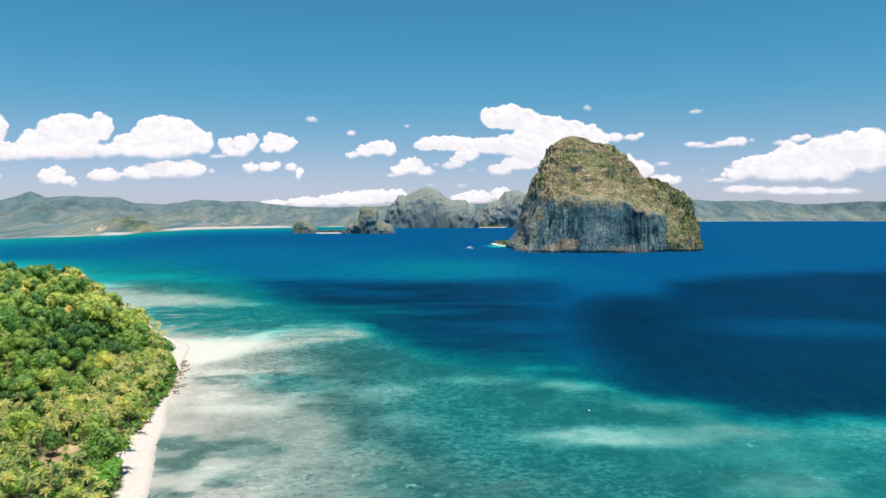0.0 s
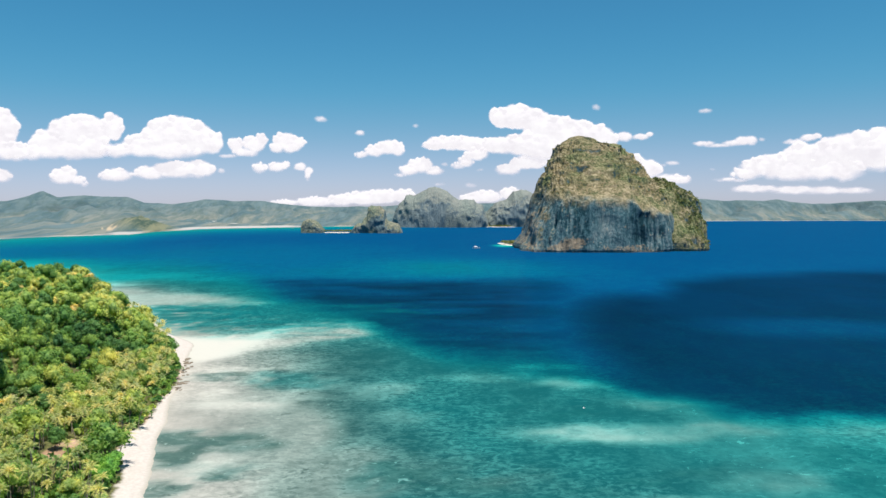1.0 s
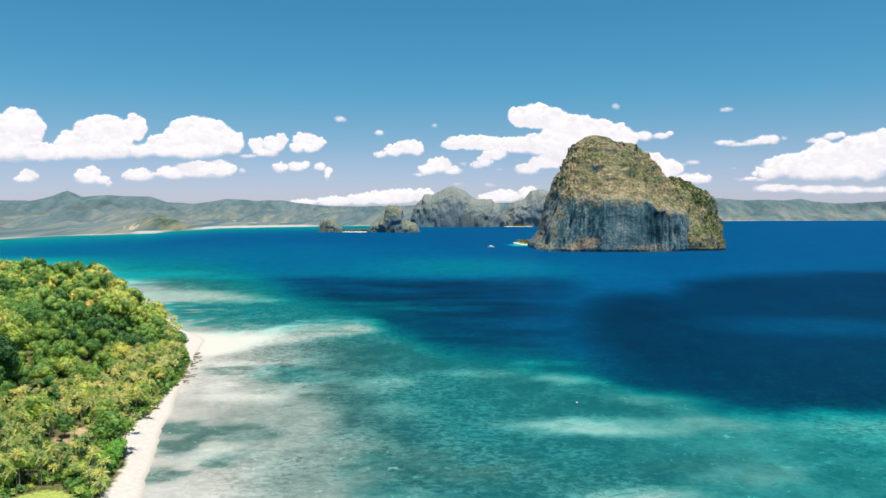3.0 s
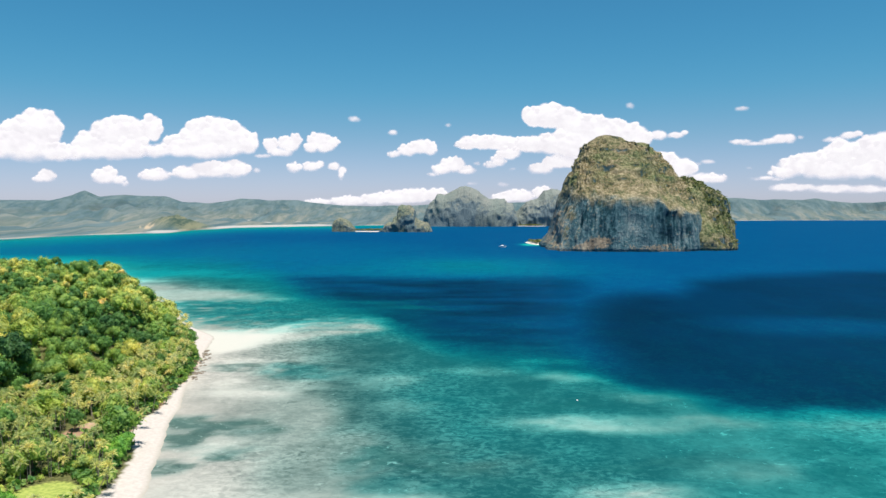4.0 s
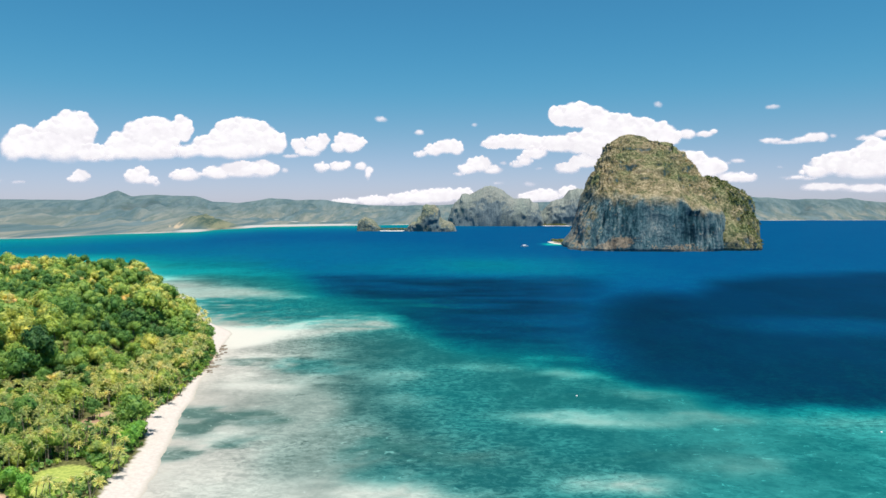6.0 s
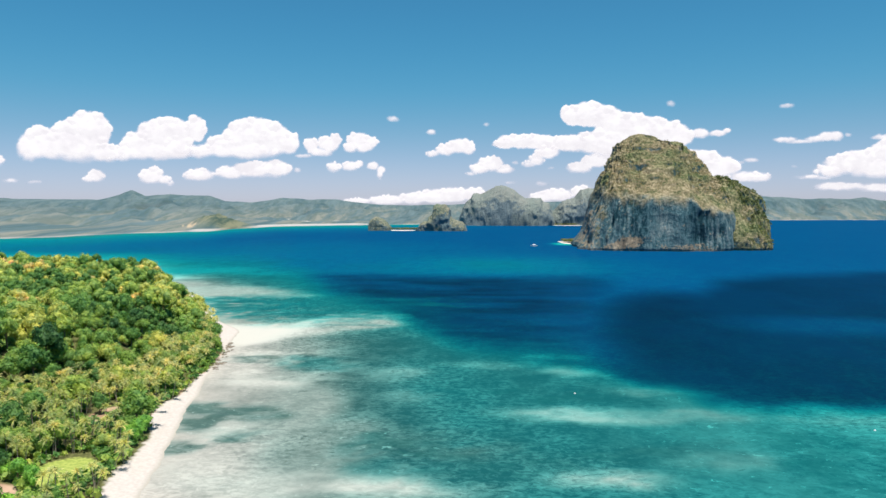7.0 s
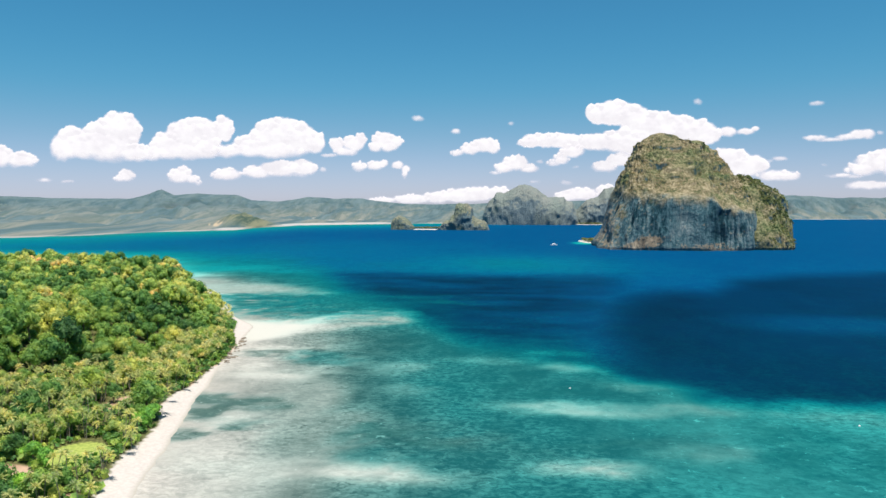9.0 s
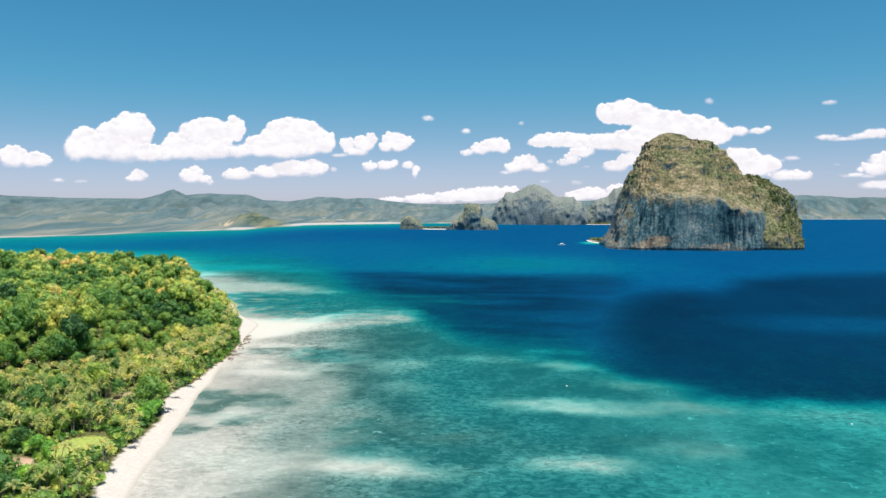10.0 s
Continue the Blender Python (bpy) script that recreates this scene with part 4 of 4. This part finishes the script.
cloud(5.18, 304, [(0, 647, 161, 79), (-122, 646, 69, 65), (115, 609, 107, 82), (221, 567, 141, 89), (355, 529, 174, 92), (466, 519, 138, 78), (535, 489, 96, 63), (-471, 483, 132, 48), (-343, 478, 146, 51), (-545, 468, 81, 33), (-142, 465, 145, 58), (20, 467, 161, 72), (180, 453, 212, 122), (-269, 408, 88, 44), (-342, 361, 62, 40), (-393, 332, 48, 26)], BIG)
cloud(5.65, 257, [(0, 351, 93, 47), (-108, 305, 87, 40), (79, 354, 71, 43)], FAIR)
cloud(13.11, 468, [(0, 507, 60, 35), (107, 507, 60, 21), (159, 523, 26, 14)], FAIR)
cloud(13.15, 202, [(0, 349, 135, 63), (134, 295, 99, 63), (68, 289, 167, 84), (266, 237, 113, 41), (363, 236, 48, 27)], FAIR)
cloud(16.62, 316, [(0, 340, 52, 17), (-52, 327, 33, 14)], TINY, 0.20)
cloud(18.88, 628, [(0, 652, 50, 20)], TINY, 0.15)
cloud(21.66, 426, [(0, 465, 66, 33), (-75, 452, 67, 23), (-228, 454, 69, 20), (-151, 441, 92, 13)], FAIR)
cloud(22.76, 449, [(0, 468, 23, 16)], TINY, 0.20)
cloud(25.78, 429, [(0, 470, 55, 25), (-83, 451, 68, 16), (41, 481, 27, 19)], FAIR)
cloud(25.32, 207, [(0, 373, 112, 70), (110, 375, 109, 76), (-140, 326, 130, 65), (-227, 309, 118, 59), (-53, 279, 226, 77), (-285, 264, 104, 46), (243, 389, 157, 105), (167, 273, 188, 75), (397, 382, 151, 127)], BIG)
cloud(20.40, 213, [(0, 233, 86, 17), (67, 225, 60, 13)], LOW, 0.05)
cloud(22.29, 135, [(0, 178, 142, 26), (203, 166, 176, 29), (384, 161, 122, 32), (530, 159, 104, 25)], LOW)
cloud(-5.44, 41, [(0, 137, 126, 52), (-248, 115, 111, 44), (-130, 123, 130, 48), (-432, 100, 132, 33), (-615, 93, 109, 22), (141, 141, 74, 48)], LOW)
cloud(2.64, 56, [(0, 133, 128, 44), (-91, 115, 92, 37), (163, 151, 72, 47)], LOW)
cloud(-1.95, 439, [(0, 461, 41, 22)], TINY, 0.10)
cloud(-0.53, 329, [(0, 343, 29, 15)], TINY, 0.20)
cloud(1.54, 185, [(0, 207, 55, 18)], TINY, 0.25)
cloud(-0.88, 196, [(0, 215, 44, 15)], TINY, 0.25)
cloud(-2.79, 579, [(0, 593, 26, 18)], TINY, 0.35)
cloud(11.04, 666, [(0, 698, 38, 32)], TINY, 0.40)
cloud(19.54, 281, [(0, 298, 25, 13)], TINY, 0.30)
cloud(2.27, 287, [(0, 306, 36, 15)], TINY, 0.30)
cloud(-17.47, 273, [(0, 291, 32, 22)], TINY, 0.30)
cloud(-38.91, 264, [(-56, 332, 69, 69), (56, 319, 79, 50)], FAIR)
cloud(-36.20, 171, [(-57, 209, 56, 15), (57, 204, 46, 12)], TINY, 0.30)


# ---- trees ----
def tube(points, radii, sides=7):
    P = np.array(points, float)
    V = []
    for i, p in enumerate(P):
        d = P[min(i + 1, len(P) - 1)] - P[max(i - 1, 0)]
        d /= np.linalg.norm(d)
        a = np.cross(d, [0.3, 1, 0.1])
        a /= np.linalg.norm(a)
        b = np.cross(d, a)
        for k in range(sides):
            w = 2 * math.pi * k / sides
            V.append(p + radii[i] * (a * math.cos(w) + b * math.sin(w)))
    return np.array(V), grid_faces(len(P), sides, True)


def joined(pieces):
    V, F, n = [], [], 0
    for v, f in pieces:
        V.append(v)
        F += [tuple(int(i) + n for i in q) for q in f]
        n += len(v)
    return np.vstack(V), F


def ball(seed, fine=2):
    bm = bmesh.new()
    bmesh.ops.create_icosphere(bm, subdivisions=fine, radius=1)
    v = np.array([q.co[:] for q in bm.verts])
    f = [tuple(q.index for q in face.verts) for face in bm.faces]
    bm.free()
    return v * (1 + 0.22 * fbm(v[:, 0] * 2, v[:, 1] * 2, v[:, 2] * 2 + seed, 3, seed))[:, None], f


def broadleaf(seed, tall, wide, leaves, masses=9):
    """Trunk and limbs, and a crown of lobed leaf masses: two (verts, faces)."""
    r = np.random.default_rng(seed)
    lobes = []
    for i in range(masses):
        a, q = i * 2.4 + r.uniform(-0.4, 0.4), math.sqrt(((i % 6) + 0.3) / 6)
        drop = 0.85 * q * q + (0.0 if i < 6 else 0.3)
        lobes.append((wide * 0.62 * q * math.cos(a), wide * 0.62 * q * math.sin(a), tall - wide * 0.42 - wide * drop + r.uniform(-0.16, 0.14) * wide, wide * r.uniform(0.40, 0.58)))
    wood = [tube([(0, 0, -1.5), (0.1, 0, tall * 0.25), (0.2, 0.1, tall * 0.55), (0.1, 0.1, tall * 0.8)], [0.34, 0.27, 0.2, 0.08])]
    for x, y, z, q in lobes[1::2]:
        wood.append(tube([(0.15, 0.05, tall * 0.4), (x * 0.5, y * 0.5, (tall * 0.4 + z) / 2 + 0.3), (x, y, z)], [0.16, 0.1, 0.04], 5))
    crown = []
    for k, (x, y, z, q) in enumerate(lobes):
        v, f = ball(seed * 10 + k, 1)
        crown.append((v * [q * 0.86, q * 0.86, q * 0.90] + [x, y, z], f))
    each = leaves // len(lobes)
    for x, y, z, q in lobes:
        d = r.normal(size=(each, 3))
        d[:, 2] = np.abs(d[:, 2]) - 0.45
        d /= np.linalg.norm(d, axis=1, keepdims=True)
        c = np.array([x, y, z]) + d * [q, q, q * 1.04] * r.uniform(0.84, 1.2, (each, 1))
        nrm = d + 0.32 * r.normal(size=d.shape)
        nrm /= np.linalg.norm(nrm, axis=1, keepdims=True)
        a = np.cross(nrm, r.normal(size=d.shape))
        a /= np.linalg.norm(a, axis=1, keepdims=True)
        b = np.cross(nrm, a)
        h = r.uniform(0.28, 0.56, (each, 1)) * wide / 4.5
        V = np.stack([c - a * h, c - b * h * 0.7 + nrm * h * 0.25, c + a * h, c + b * h * 0.7 + nrm * h * 0.25], 1).reshape(-1, 3)
        crown.append((V, np.arange(len(V)).reshape(-1, 4)))
    return joined(wood), joined(crown)


def palm(seed, tall, fronds=15, lean=None):
    """A curved trunk and its fronds, each (verts, faces)."""
    r = np.random.default_rng(seed)
    lean = r.uniform(-0.16, 0.16, 2) * tall if lean is None else np.array(lean, float)
    pts = [(lean[0] * t ** 1.7, lean[1] * t ** 1.7, -1.0 + (tall + 1) * t) for t in np.linspace(0, 1, 7)]
    wood = tube(pts, [0.24, 0.18, 0.15, 0.14, 0.13, 0.12, 0.13])
    top = np.array(pts[-1])
    crown = []
    for i in range(fronds):
        a = i * 2.399 + r.uniform(-0.2, 0.2)
        rise = 1.32 - 1.50 * (i / fronds) + r.uniform(-0.12, 0.12)
        long = r.uniform(2.6, 3.4)
        out, side = np.array([math.cos(a), math.sin(a), 0]), np.array([-math.sin(a), math.cos(a), 0])
        ts = np.linspace(0.06, 1, 12)
        spine = np.array([top + out * long * (t * math.cos(rise) * (1 - 0.12 * t)) + np.array([0, 0, long * (t * math.sin(rise) - 0.44 * t * t)]) for t in ts])
        V, F = [], []
        for k in range(1, 12):
            p, back = spine[k], spine[k] - spine[k - 1]
            ln = 0.70 * math.sin(math.pi * (0.12 + 0.83 * ts[k])) + 0.12
            for sg in (-1, 1):
                tip = p + side * sg * ln * 0.85 + back * 0.9 - np.array([0, 0, ln * r.uniform(0.25, 0.5)])
                n = len(V)
                V += [p - back * 0.45, p + back * 0.35, tip]
                F.append((n, n + 1, n + 2))
        crown.append(joined([tube(spine[::3], [0.05, 0.04, 0.03, 0.015], 3), (np.array(V), F)]))
    return wood, crown


def tree_thing(name, wood, crown, bark, leaf, label, category, group):
    ob = tagged(new(name), label, category, group)
    part("trunk", mesh_of("trunk", *wood, bark, True), ob)
    if isinstance(crown, list):
        for piece in crown:
            part("frond", mesh_of("frond", *piece, leaf), ob)
    else:
        part("crown", mesh_of("crown", *crown, leaf), ob)
    return ob


BROAD = [broadleaf(100 + i, h, w, n, m) for i, (h, w, n, m) in enumerate([(9.6, 4.2, 700, 7), (11.4, 4.8, 800, 8), (7.6, 3.5, 560, 6), (11.2, 3.9, 680, 7), (13.2, 5.2, 860, 8)])]
FAR_BROAD = [broadleaf(150 + i, h, w, 216, 6) for i, (h, w) in enumerate([(9.6, 4.2), (11.4, 4.8), (7.8, 3.6), (11.4, 3.8), (13.0, 5.1), (8.8, 4.4)])]
COCO = [palm(200 + i, h) for i, h in enumerate((8.6, 9.8, 7.4, 9.2, 10.6))]

# where things grow
rng = np.random.default_rng(7)
woods, groves = [], []
CLEAR = ((-98, 165, 12, 17), (-106, 141, 15, 14), (-114, 214, 7, 16), (-92, 198, 6, 9))


def woods_size(q):
    return 0.50 + 0.9 * min(q, 1.0) ** 1.6


def may_grow(x, y):
    s, beach = float(inland(x, y)), float(np.interp(y, WIDTH_Y, WIDTH))
    if s < beach + (0.6 if y < 255 or y > 375 else 3.0) or s > 225 or math.atan2(x - 55, y + 41) < radians(-43):
        return None
    if max(float(spot(np.array(x), np.array(y), *q)) for q in CLEAR) > 0.4:
        return None
    return s, beach, float(np.interp(y, FOOT_Y, FOOT))


held = np.zeros((0, 3))
for many, least, most in ((700, 0.9, 1.0), (2600, 0.55, 0.9), (9000, 0.12, 0.55)):
    for x, y, q, pick in zip(rng.uniform(-500, -40, many), rng.uniform(100, 700, many), rng.uniform(least, most, many), rng.uniform(0, 1, many)):
        where_at = may_grow(x, y)
        if where_at is None:
            continue
        s, beach, foot = where_at
        if y < 345 and s < foot + 10 and (pick > (0.24 if y > 195 else 0.42) or s < beach + 4):
            continue
        if y >= 345 and s < beach + 9 and pick > 0.2:
            continue
        need = 2.05 * (woods_size(q) + held[:, 2])
        if np.any((held[:, 0] - x) ** 2 + (held[:, 1] - y) ** 2 < need ** 2):
            continue
        held = np.vstack([held, (x, y, woods_size(q))])
        woods.append((x, y, q))
for gy0 in np.arange(100, 560, 3.2):
    for gx0 in np.arange(-300, -40, 3.2):
        x, y = gx0 + rng.uniform(-1.8, 1.8), gy0 + rng.uniform(-1.8, 1.8)
        pick, pick2 = rng.uniform(), rng.uniform()
        where_at = may_grow(x, y)
        if where_at is None:
            continue
        s, beach, foot = where_at
        if (y < 345 and s < foot + 9 and pick < (0.70 if y > 190 else 0.52 if y > 165 else 0.36)) or (y >= 345 and s < beach + 10 and pick < 0.5):
            groves.append((x, y, pick2))

woods.sort(key=lambda q: math.hypot(q[0] - 25, q[1] + 20))
groves.sort(key=lambda q: math.hypot(q[0] - 25, q[1] + 20))


def stance(x, y, size, turn):
    k = np.random.default_rng(int(abs(x * 131 + y * 17) * 10) % 100000).uniform(-1, 1, 4)
    lean = Matrix.Rotation(0.09 * k[0], 4, 'X') @ Matrix.Rotation(0.09 * k[1], 4, 'Y')
    return Matrix.Translation((x, y, float(land_z(x, y)) - 0.1)) @ lean @ Matrix.Rotation(turn, 4, 'Z') @ Matrix.Diagonal((size * (1 + 0.22 * k[2]), size * (1 - 0.22 * k[2]), size * (1 + 0.14 * k[3]), 1))


def palm_size(q):
    return 0.66 + 0.34 * q


def plant(spots, protos, name, bark, leaf, label, category, group, limit=300, size=woods_size):
    first = {}
    for i, (x, y, q) in enumerate(spots[:limit]):
        k = (i * 7 + int(q * 100)) % len(protos)
        m = stance(x, y, size(q), 6.28 * ((i * 0.381) % 1))
        if k not in first:
            first[k] = tree_thing(name, *protos[k], bark, leaf, label, category, group)
            first[k].matrix_basis = m
        else:
            ob = copy_thing(first[k], Matrix())
            ob.matrix_basis = m


plant(woods, BROAD, "broadleaf_tree", BARK, LEAF, "leafy broad-crowned tropical tree on the headland slope", "tree", "headland trees")
BARE = [(w, joined(c)) for w, c in COCO]
plant(groves[:150], COCO, "coconut_palm", PALM_BARK, FROND, "coconut palm with arching yellow-green fronds near the beach", "palm", "beach palms", size=palm_size)
plant(groves[150:], BARE, "coconut_palm", PALM_BARK, FROND, "coconut palm with arching yellow-green fronds near the beach", "palm", "beach palms", 150, palm_size)

# palms that lean out over the sand
LEANING = [palm(240 + i, h, 15, (2.4 + 0.9 * i, 0.5 * i - 0.6)) for i, h in enumerate((7.0, 7.8, 6.4))]
lr = np.random.default_rng(23)
first = {}
for i, y in enumerate((133, 152, 171, 179, 214, 231, 248)):
    y = float(y + lr.uniform(-2, 2))
    x = float(coast_x(y)) - (float(np.interp(y, WIDTH_Y, WIDTH)) + lr.uniform(-0.4, 1.6)) / 0.9
    m = stance(x, y, lr.uniform(0.85, 1.1), lr.uniform(-0.5, 0.3))
    if i % 3 not in first:
        first[i % 3] = tree_thing("leaning_palm", *LEANING[i % 3], PALM_BARK, FROND, "coconut palm leaning out over the white sand", "palm", "leaning palms")
        first[i % 3].matrix_basis = m
    else:
        copy_thing(first[i % 3], Matrix()).matrix_basis = m

ALMOND = [(-93, 199, 1.0), (-95, 206, 1.0), (-98, 201, 0.8), (-91.5, 193, 0.7), (-105, 157, 1.0), (-98, 153, 0.7), (-111, 160, 0.8), (-104, 137, 0.9), (-92, 136, 0.8), (-95, 129, 0.7), (-113, 136, 0.8), (-118, 152, 0.9), (-88, 128, 0.6), (-101, 129, 0.9), (-87, 146, 0.4)]
plant(ALMOND, BROAD[:4], "sea_almond_tree", BARK, LUSH, "bright green sea almond tree at the edge of the beach", "tree", "beach almond trees", size=lambda q: 0.36 + 0.36 * q)

# the farther trees, past counting
VV, FF, TINT, base = [], [], [], 0
for i, (x, y, q) in enumerate(woods[300:]):
    giant = (i * 0.4142) % 1 < 0.10
    v, f = FAR_BROAD[(i * 5 + int(q * 40)) % len(FAR_BROAD)][1]
    m = np.array(stance(x, y, woods_size(q), 6.28 * ((i * 0.381) % 1)))
    VV.append(v @ m[:3, :3].T + m[:3, 3])
    FF += [tuple(a + base for a in t) for t in f]
    tone_here = 0.34 * ((i * 0.618) % 1) + 0.24 + 0.62 * float(fbm(x / 40, y / 40, seed=61, octaves=3)) + 0.06 * float(step(8, 40, land_z(x, y))) + 0.30 * float(spot(np.array(x), np.array(y), -205, 305, 34, 46, 0, 1.0))
    TINT.append(np.full(len(v), 0.14 if giant else min(max(tone_here, 0.03), 1)))
    base += len(v)
if VV:
    forest = new("forest", mesh_of("forest", np.vstack(VV), FF, LEAF_FAR, False, {"tint": np.concatenate(TINT)}))
    tagged(forest, "dense tropical forest canopy over the far headland", "forest", kind="stuff")

VV, FF, TINT, base = [], [], [], 0
for i, (x, y, q) in enumerate(groves[300:]):
    v, f = BARE[i % len(BARE)][1]
    m = np.array(stance(x, y, palm_size(q), 6.28 * ((i * 0.381) % 1)))
    VV.append(v @ m[:3, :3].T + m[:3, 3])
    FF += [tuple(a + base for a in t) for t in f]
    TINT.append(np.full(len(v), 0.15 + 0.7 * ((i * 0.618) % 1)))
    base += len(v)
if VV:
    grove = new("palm_grove", mesh_of("palm_grove", np.vstack(VV), FF, FROND_FAR, False, {"tint": np.concatenate(TINT)}))
    tagged(grove, "dense grove of coconut palms behind the beach", "palm grove", kind="stuff")

# undergrowth
r = np.random.default_rng(17)
ux, uy = r.uniform(-330, -50, 16000), r.uniform(110, 560, 16000)
us = inland(ux, uy)
past = us - np.interp(uy, WIDTH_Y, WIDTH)
clear = np.maximum.reduce([spot(ux, uy, *q) for q in ((-99, 168, 9, 13), (-109, 145, 10, 9), (-121, 226, 7, 13))])
ok = (past > 0.5) & (past < 110) & (clear < 0.5) & (np.arctan2(ux - 55, uy + 41) > radians(-44))
P = np.stack([ux, uy, land_z(ux, uy) + 0.4], -1)[ok]
V, F, tint = leaf_clumps(P, np.tile([0, 0, 1.0], (len(P), 1)), 1.9, 9, 19)
under = new("undergrowth", mesh_of("undergrowth", V, F, LEAF_FAR, False, {"tint": tint * 0.58}))
tagged(under, "low green bushes between the palms and the beach", "bushes", kind="stuff")


# ---- rocks at the water's edge ----
ROCK = bark_material("wet_reef_rock", (0.13, 0.105, 0.08), (0.25, 0.21, 0.165))
r = np.random.default_rng(33)
for i in range(40):
    y = 306 + 66 * r.uniform()
    x = float(coast_x(y)) + r.uniform(-1.0, 7.0) * r.uniform() * (0.5 + 0.5 * math.sin((y - 306) / 66 * 3.1))
    v, f = ball(900 + i)
    v = v * (1 + 0.35 * fbm(v[:, 0] * 3, v[:, 1] * 3, v[:, 2] * 3 + i, 3, i))[:, None] * [r.uniform(0.5, 1.7), r.uniform(0.5, 1.2), r.uniform(0.3, 0.65)]
    rock = tagged(new("shore_rock", mesh_of("shore_rock", v, f, ROCK)), "low dark reef rock awash at the water's edge", "rock", "shore rocks")
    rock.matrix_basis = pose(x, y, max(float(land_z(x, y)), -0.1) + 0.05, 0, 0, 360 * r.uniform())


def float_buoy(x, y):
    ob = tagged(new("mooring_buoy"), "small white mooring buoy floating over the reef", "buoy", "buoys")
    ob.matrix_basis = pose(x, y, 0.12)
    v, f = ball(5)
    part("float", mesh_of("float", v / np.linalg.norm(v, axis=1, keepdims=True) * [0.4, 0.4, 0.3], f, WHITE, True), ob)
    part("ring", mesh_of("ring", *tube([(0, 0, 0.24), (0, 0, 0.42)], [0.08, 0.06], 8), BAMBOO), ob)


float_buoy(159.5, 242)
float_buoy(57, 281)

# ---- the boat ----
def outrigger_boat(x, y, turn):
    ob = tagged(new("outrigger_boat"), "small white outrigger boat on open blue water", "boat")
    ob.matrix_basis = pose(x, y, 0, 0, 0, turn) @ Matrix.Scale(1.25, 4)
    ts = np.linspace(-1, 1, 13)
    V = []
    for t in ts:
        w, k, up = 1.15 * (1 - abs(t) ** 2.6) + 0.03, -0.35 + 0.5 * t ** 4, 0.75 + 0.55 * t * t
        V += [(5.5 * t, -w, up), (5.5 * t, -w * 0.5, 0.1), (5.5 * t, 0, k), (5.5 * t, w * 0.5, 0.1), (5.5 * t, w, up), (5.5 * t, 0, up - 0.25)]
    part("hull", mesh_of("hull", V, grid_faces(13, 6, True), WHITE), ob)
    v, f = [], []
    for t in np.linspace(-1, 1, 7):
        v += [(-0.4 + 2.4 * t, s * 1.15, 1.75 + 0.75 * (1 - s * s)) for s in np.linspace(-1, 1, 5)]
    v += [(a, b, c - 0.07) for a, b, c in v]
    g = grid_faces(7, 5)
    awning = part("awning", mesh_of("awning", v, np.vstack([g, g[:, ::-1] + 35]), AWNING), ob)
    for sx0 in (-2.6, 1.8):
        for sy0 in (-0.8, 0.8):
            part("post", mesh_of("post", *tube([(sx0, sy0, 0.6), (sx0, sy0, 2.02)], [0.04, 0.04], 6), BAMBOO), awning)
    for s in (-1, 1):
        part("outrigger", mesh_of("outrigger", *tube([(-4.2, s * 3.3, 0.12), (0, s * 3.4, 0.05), (3.6, s * 3.3, 0.12), (4.6, s * 3.2, 0.45)], [0.09, 0.1, 0.09, 0.05], 6), WHITE), ob)
    for t in (-2.4, 2.0):
        part("crossbeam", mesh_of("crossbeam", *tube([(t, -3.3, 0.18), (t, 0, 0.95), (t, 3.3, 0.18)], [0.06, 0.07, 0.06], 6), WHITE), ob)


outrigger_boat(49.5, 1357, 12)
